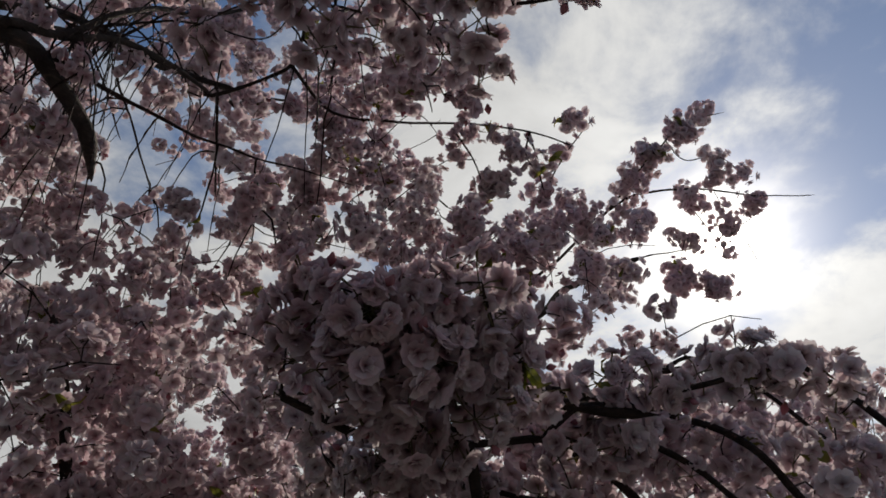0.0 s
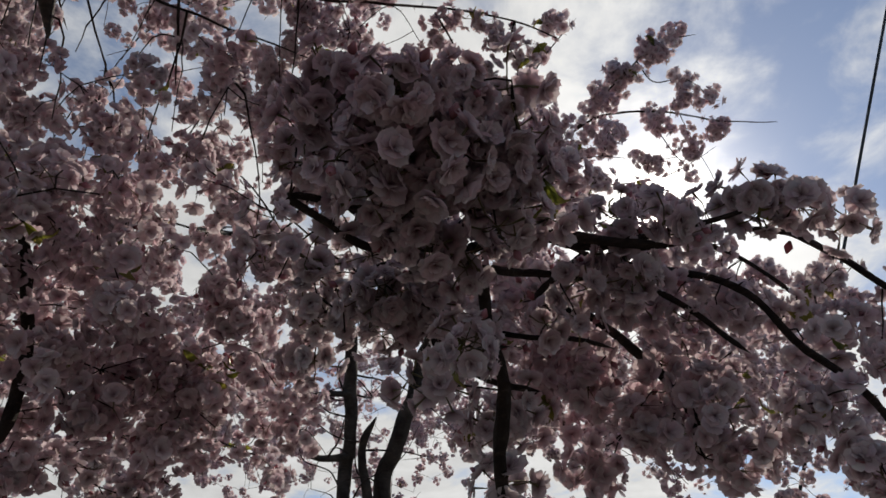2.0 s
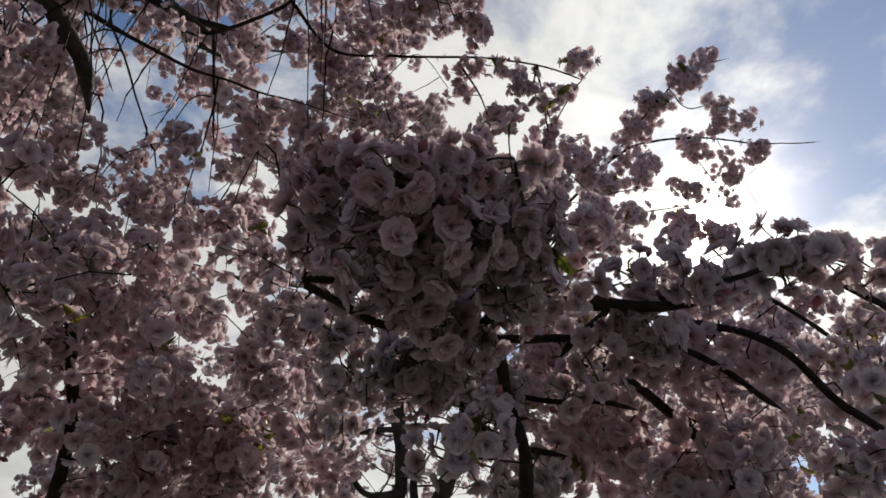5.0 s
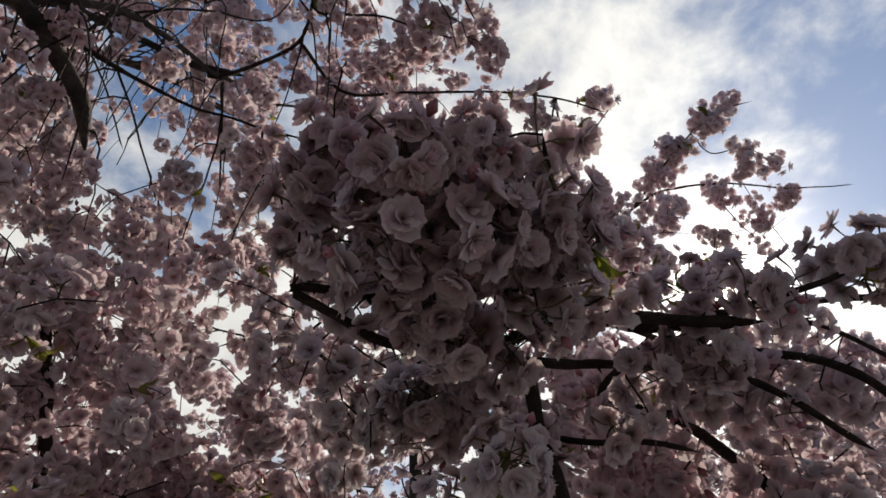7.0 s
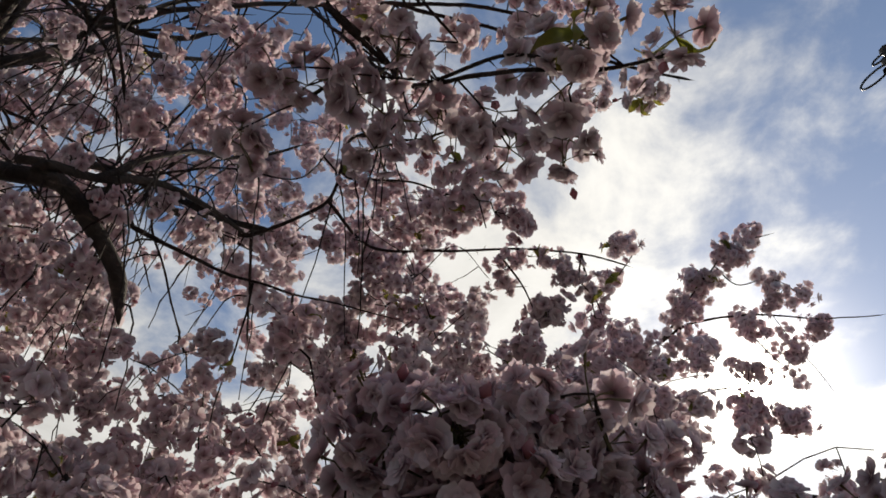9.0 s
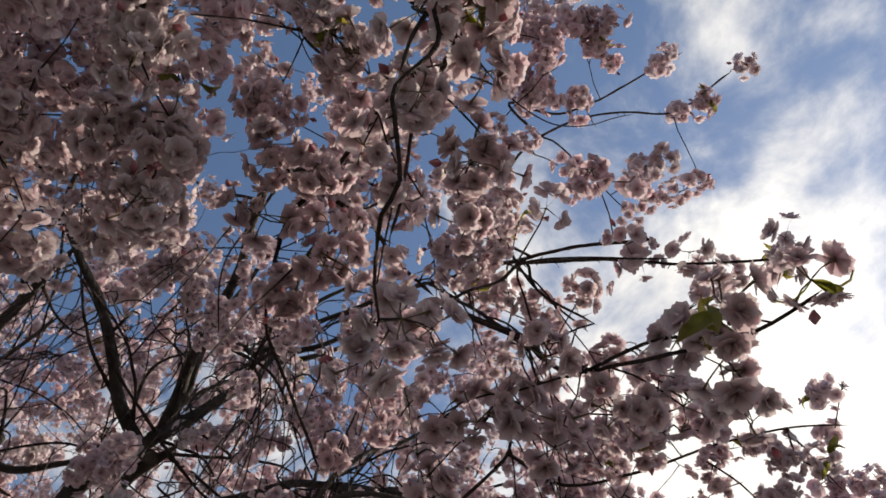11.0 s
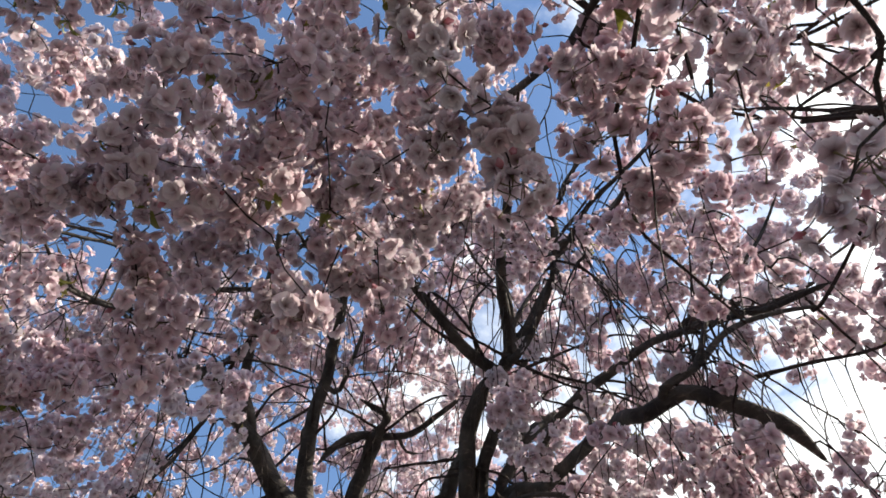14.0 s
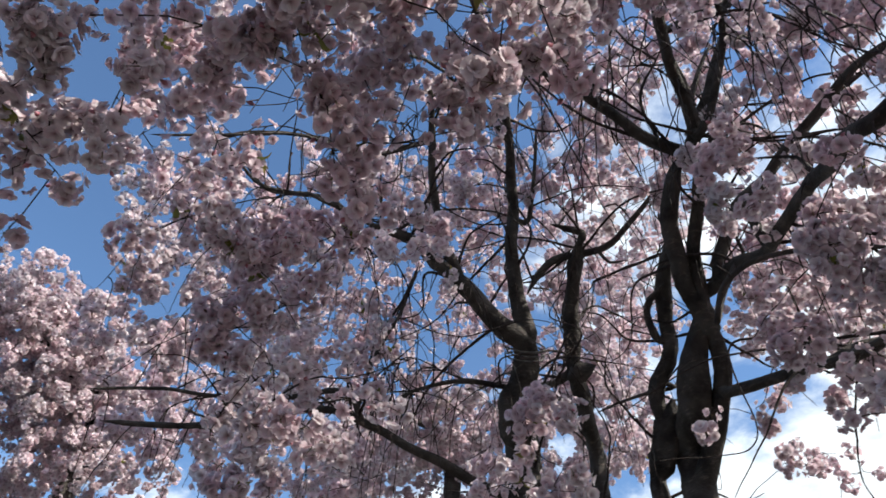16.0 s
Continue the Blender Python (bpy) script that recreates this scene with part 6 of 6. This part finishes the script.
spray("B", (1.178, 1.743, 2.529), 0.141, 10, leafy=0.03)
spray("B", (0.798, 1.934, 2.555), 0.141, 10, leafy=0.03)
spray("B", (0.968, 1.929, 2.394), 0.141, 10, leafy=0.03)
spray("B", (1.120, 1.858, 2.364), 0.141, 10, leafy=0.03)
spray("B", (-0.744, 5.395, 3.564), 0.349, 30, leafy=0.02)
spray("B", (-0.413, 5.283, 3.901), 0.349, 30, leafy=0.02)
spray("B", (-0.031, 5.517, 3.345), 0.349, 30, leafy=0.02)
spray("B", (0.408, 5.374, 3.666), 0.349, 30, leafy=0.02)
spray("B", (0.765, 5.456, 3.331), 0.349, 30, leafy=0.02)
spray("B", (-0.881, 5.516, 3.163), 0.349, 30, leafy=0.02)
spray("B", (1.107, 5.448, 3.155), 0.349, 30, leafy=0.02)
spray("R", (-1.610, 0.247, 4.124), 0.178, 14, leafy=0.03)
spray("R", (-1.745, 0.515, 3.990), 0.178, 14, leafy=0.03)
spray("R", (-1.557, 0.469, 4.126), 0.178, 14, leafy=0.03)
spray("R", (-1.570, 0.959, 3.971), 0.178, 14, leafy=0.03)
spray("R", (-1.818, 0.921, 3.802), 0.178, 14, leafy=0.03)
spray("R", (-1.420, 1.045, 4.028), 0.178, 14, leafy=0.03)

# ---- twigs, blossom and leaves on their trees ----
GRADES = [[blossom_mesh(100 + 100 * grade + i, grade) for i in range(8)] for grade in range(3)]
TUFTS = [leaf_mesh(300 + i) for i in range(5)]
TUFT_A = [arrays(m) for m in TUFTS]
FINE_REACH, PLAIN_FROM, SINGLE = 1.05, 2.1, 290
for key, t in TREES.items():
    if not t["clusters"]:
        continue
    base = t["base"]
    V, Q, n = [], [], 0
    for line, radii in t["twigs"]:
        v, q = tube(line, radii, 3)
        V.append(v - base), Q.append(q + n)
        n += len(v)
    tagged(part("twig_mass", mesh_of("twig_mass", np.vstack(V), np.vstack(Q), [TWIG_BARK]), t["ob"], "thin dark drooping twigs"), kind="stuff")
    ranked = sorted(t["clusters"], key=lambda c: np.linalg.norm(c[0] - EYE_AT))
    wood = np.array(t["nodes"]) - base
    rest = {0: [], 1: [], 2: []}
    for i, (p, s) in enumerate(ranked):
        d = np.linalg.norm(p - EYE_AT)
        k, R, grade = int(rng.integers(0, 8)), turn_at_random(), 0 if d < FINE_REACH else 1 if d < PLAIN_FROM else 2
        if i < SINGLE:
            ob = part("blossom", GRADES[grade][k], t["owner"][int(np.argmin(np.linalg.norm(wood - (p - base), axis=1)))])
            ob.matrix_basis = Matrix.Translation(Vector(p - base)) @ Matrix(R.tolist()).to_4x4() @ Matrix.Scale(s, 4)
        else:
            rest[grade].append((k, R, p - base, s))
    for grade, rows in rest.items():
        if rows:
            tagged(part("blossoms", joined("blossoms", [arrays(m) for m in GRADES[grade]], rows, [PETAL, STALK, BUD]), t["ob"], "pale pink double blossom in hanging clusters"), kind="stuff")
    close = sorted(t["leaves"], key=lambda c: np.linalg.norm(c[0] - EYE_AT))
    rest = []
    for i, (p, s) in enumerate(close):
        k, R = int(rng.integers(0, 5)), turn_at_random()
        if i < 60 and np.linalg.norm(p - EYE_AT) < 1.6:
            ob = part("leaf_tuft", TUFTS[k], t["owner"][int(np.argmin(np.linalg.norm(wood - (p - base), axis=1)))], "young bronze-green leaves")
            ob.matrix_basis = Matrix.Translation(Vector(p - base)) @ Matrix(R.tolist()).to_4x4() @ Matrix.Scale(s, 4)
        else:
            rest.append((k, R, p - base, s))
    if rest:
        tagged(part("leaves", joined("leaves", TUFT_A, rest, [LEAF]), t["ob"], "young bronze-green leaves"), kind="stuff")

# ---- ground ----
def ground_sheet():
    """Earth that rolls a little and reaches the horizon."""
    bm = bmesh.new()
    rings = [0.0] + [0.6 * 1.42 ** i for i in range(26)]
    grid = []
    for r in rings:
        row = []
        for k in range(40):
            a = k * 2 * math.pi / 40
            x, y = r * math.cos(a), r * math.sin(a)
            row.append(bm.verts.new((x, y, 0.05 * noise.noise(Vector((x * 0.3, y * 0.3, 0))) * min(1.0, r / 20 + 0.3) - 0.02)))
        grid.append(row)
    for i in range(len(rings) - 1):
        for k in range(40):
            bm.faces.new((grid[i][k], grid[i + 1][k], grid[i + 1][(k + 1) % 40], grid[i][(k + 1) % 40]))
    bmesh.ops.remove_doubles(bm, verts=bm.verts, dist=1e-4)
    me = bpy.data.meshes.new("ground")
    bm.to_mesh(me), bm.free()
    me.materials.append(GRASS)
    return tagged(new("ground", me), "bare trodden earth under the trees", "ground", kind="structure")


ground_sheet()


# ---- wires and their fittings ----
def rod(points, radius, sides=8):
    line = np.vstack([np.array(a, float) + (np.array(b, float) - np.array(a, float)) * np.linspace(0, 1, 12, endpoint=False)[:, None] for a, b in zip(points[:-1], points[1:])] + [np.array(points[-1], float)[None]])
    return tube(line, np.full(len(line), radius), sides)


def stay_wire():
    """A taut wire that runs down to the ground, with a dark round insulator on it."""
    low, knob, top = (np.array(p) for p in ((1.242, 4.682, -0.02), (2.519, 3.533, 3.378), (4.399, 1.849, 8.409)))
    thing = tagged(new("stay_wire"), "taut black stay wire with a round dark insulator", "wire")
    thing.location = low
    v, q = rod((low - low, knob - low, top - low), 0.0102)
    part("wire", mesh_of("wire", v, q, [CABLE]), thing)
    along = unit(top - knob)
    u = np.linspace(-1, 1, 15)
    shape = 0.0741 * np.sqrt(np.maximum(0, 1 - u ** 2)) * (1 + 0.07 * np.cos(u * 16)) + 0.0143
    v, q = tube(knob - low + along * (u * 0.0936)[:, None], shape, 14)
    egg = part("insulator", mesh_of("insulator", v, q, [CAST_IRON]), thing, "dark egg-shaped insulator")
    for s in (-1, 1):
        v, q = tube(knob - low + along * (s * np.array((0.0858, 0.1014, 0.1716, 0.1872)))[:, None], np.array((0.0156, 0.026, 0.0208, 0.0111)), 10)
        part("collar", mesh_of("collar", v, q, [CAST_IRON]), egg)
    return thing


def overhead_wire():
    """A wire high overhead that ends here in an iron clamp with two loops."""
    clamp, off = np.array((3.315, 2.410, 6.787)), np.array((7.8, -1.17, 7.84))
    thing = tagged(new("overhead_wire"), "black overhead wire held in an iron clamp with loops", "wire")
    thing.location = clamp
    v, q = rod((clamp - clamp, (off - clamp) * 0.5 - np.array((0, 0, 0.05)), off - clamp), 0.011)
    part("wire", mesh_of("wire", v, q, [CABLE]), thing)
    along = unit(off - clamp)
    up = unit(np.cross(along, unit(np.cross((0, 0, 1.0), along))) + 0.6 * along)
    u = np.linspace(-1, 1, 11)
    v, q = tube(up * (u * 0.13)[:, None], 0.043 + 0.023 * np.cos(u * 6), 8)
    block = part("clamp", mesh_of("clamp", v, q, [CAST_IRON]), thing, "black iron clamp")
    a = np.linspace(0, 2 * np.pi, 25)
    for rise, wide, high in ((-0.0624, 0.2652, 0.0702), (0.1014, 0.1404, 0.0351)):
        ring = up * rise - along * wide * (1 - np.cos(a))[:, None] * 0.5 + up * (high * np.sin(a))[:, None]
        v, q = tube(ring, np.full(25, 0.0094), 6)
        part("wire_loop", mesh_of("wire_loop", v, q, [CABLE]), block)
    return thing


stay_wire()
overhead_wire()


def tree_tie():
    """Three turns of grey wire wound round a stem below its fork."""
    centre, along = np.array((-2.641, 0.499, 3.470)), unit(np.array((0.156, -0.006, 0.117)))
    side = unit(np.cross(along, (0.2, 0.9, 0.1)))
    other = np.cross(along, side)
    a = np.linspace(0, 6.2 * np.pi, 90)[:, None]
    coil = (side * np.cos(a) + other * np.sin(a)) * (0.083 + 0.0035 * np.sin(a * 0.7)) + along * (a / (6.2 * np.pi) - 0.5) * 0.058
    v, q = tube(coil, np.full(90, 0.0036), 6)
    ob = new("tree_tie", mesh_of("tree_tie", v, q, [TIE]))
    ob.location = centre
    return tagged(ob, "grey wire tie wound round a cherry stem", "wire tie")


tree_tie()
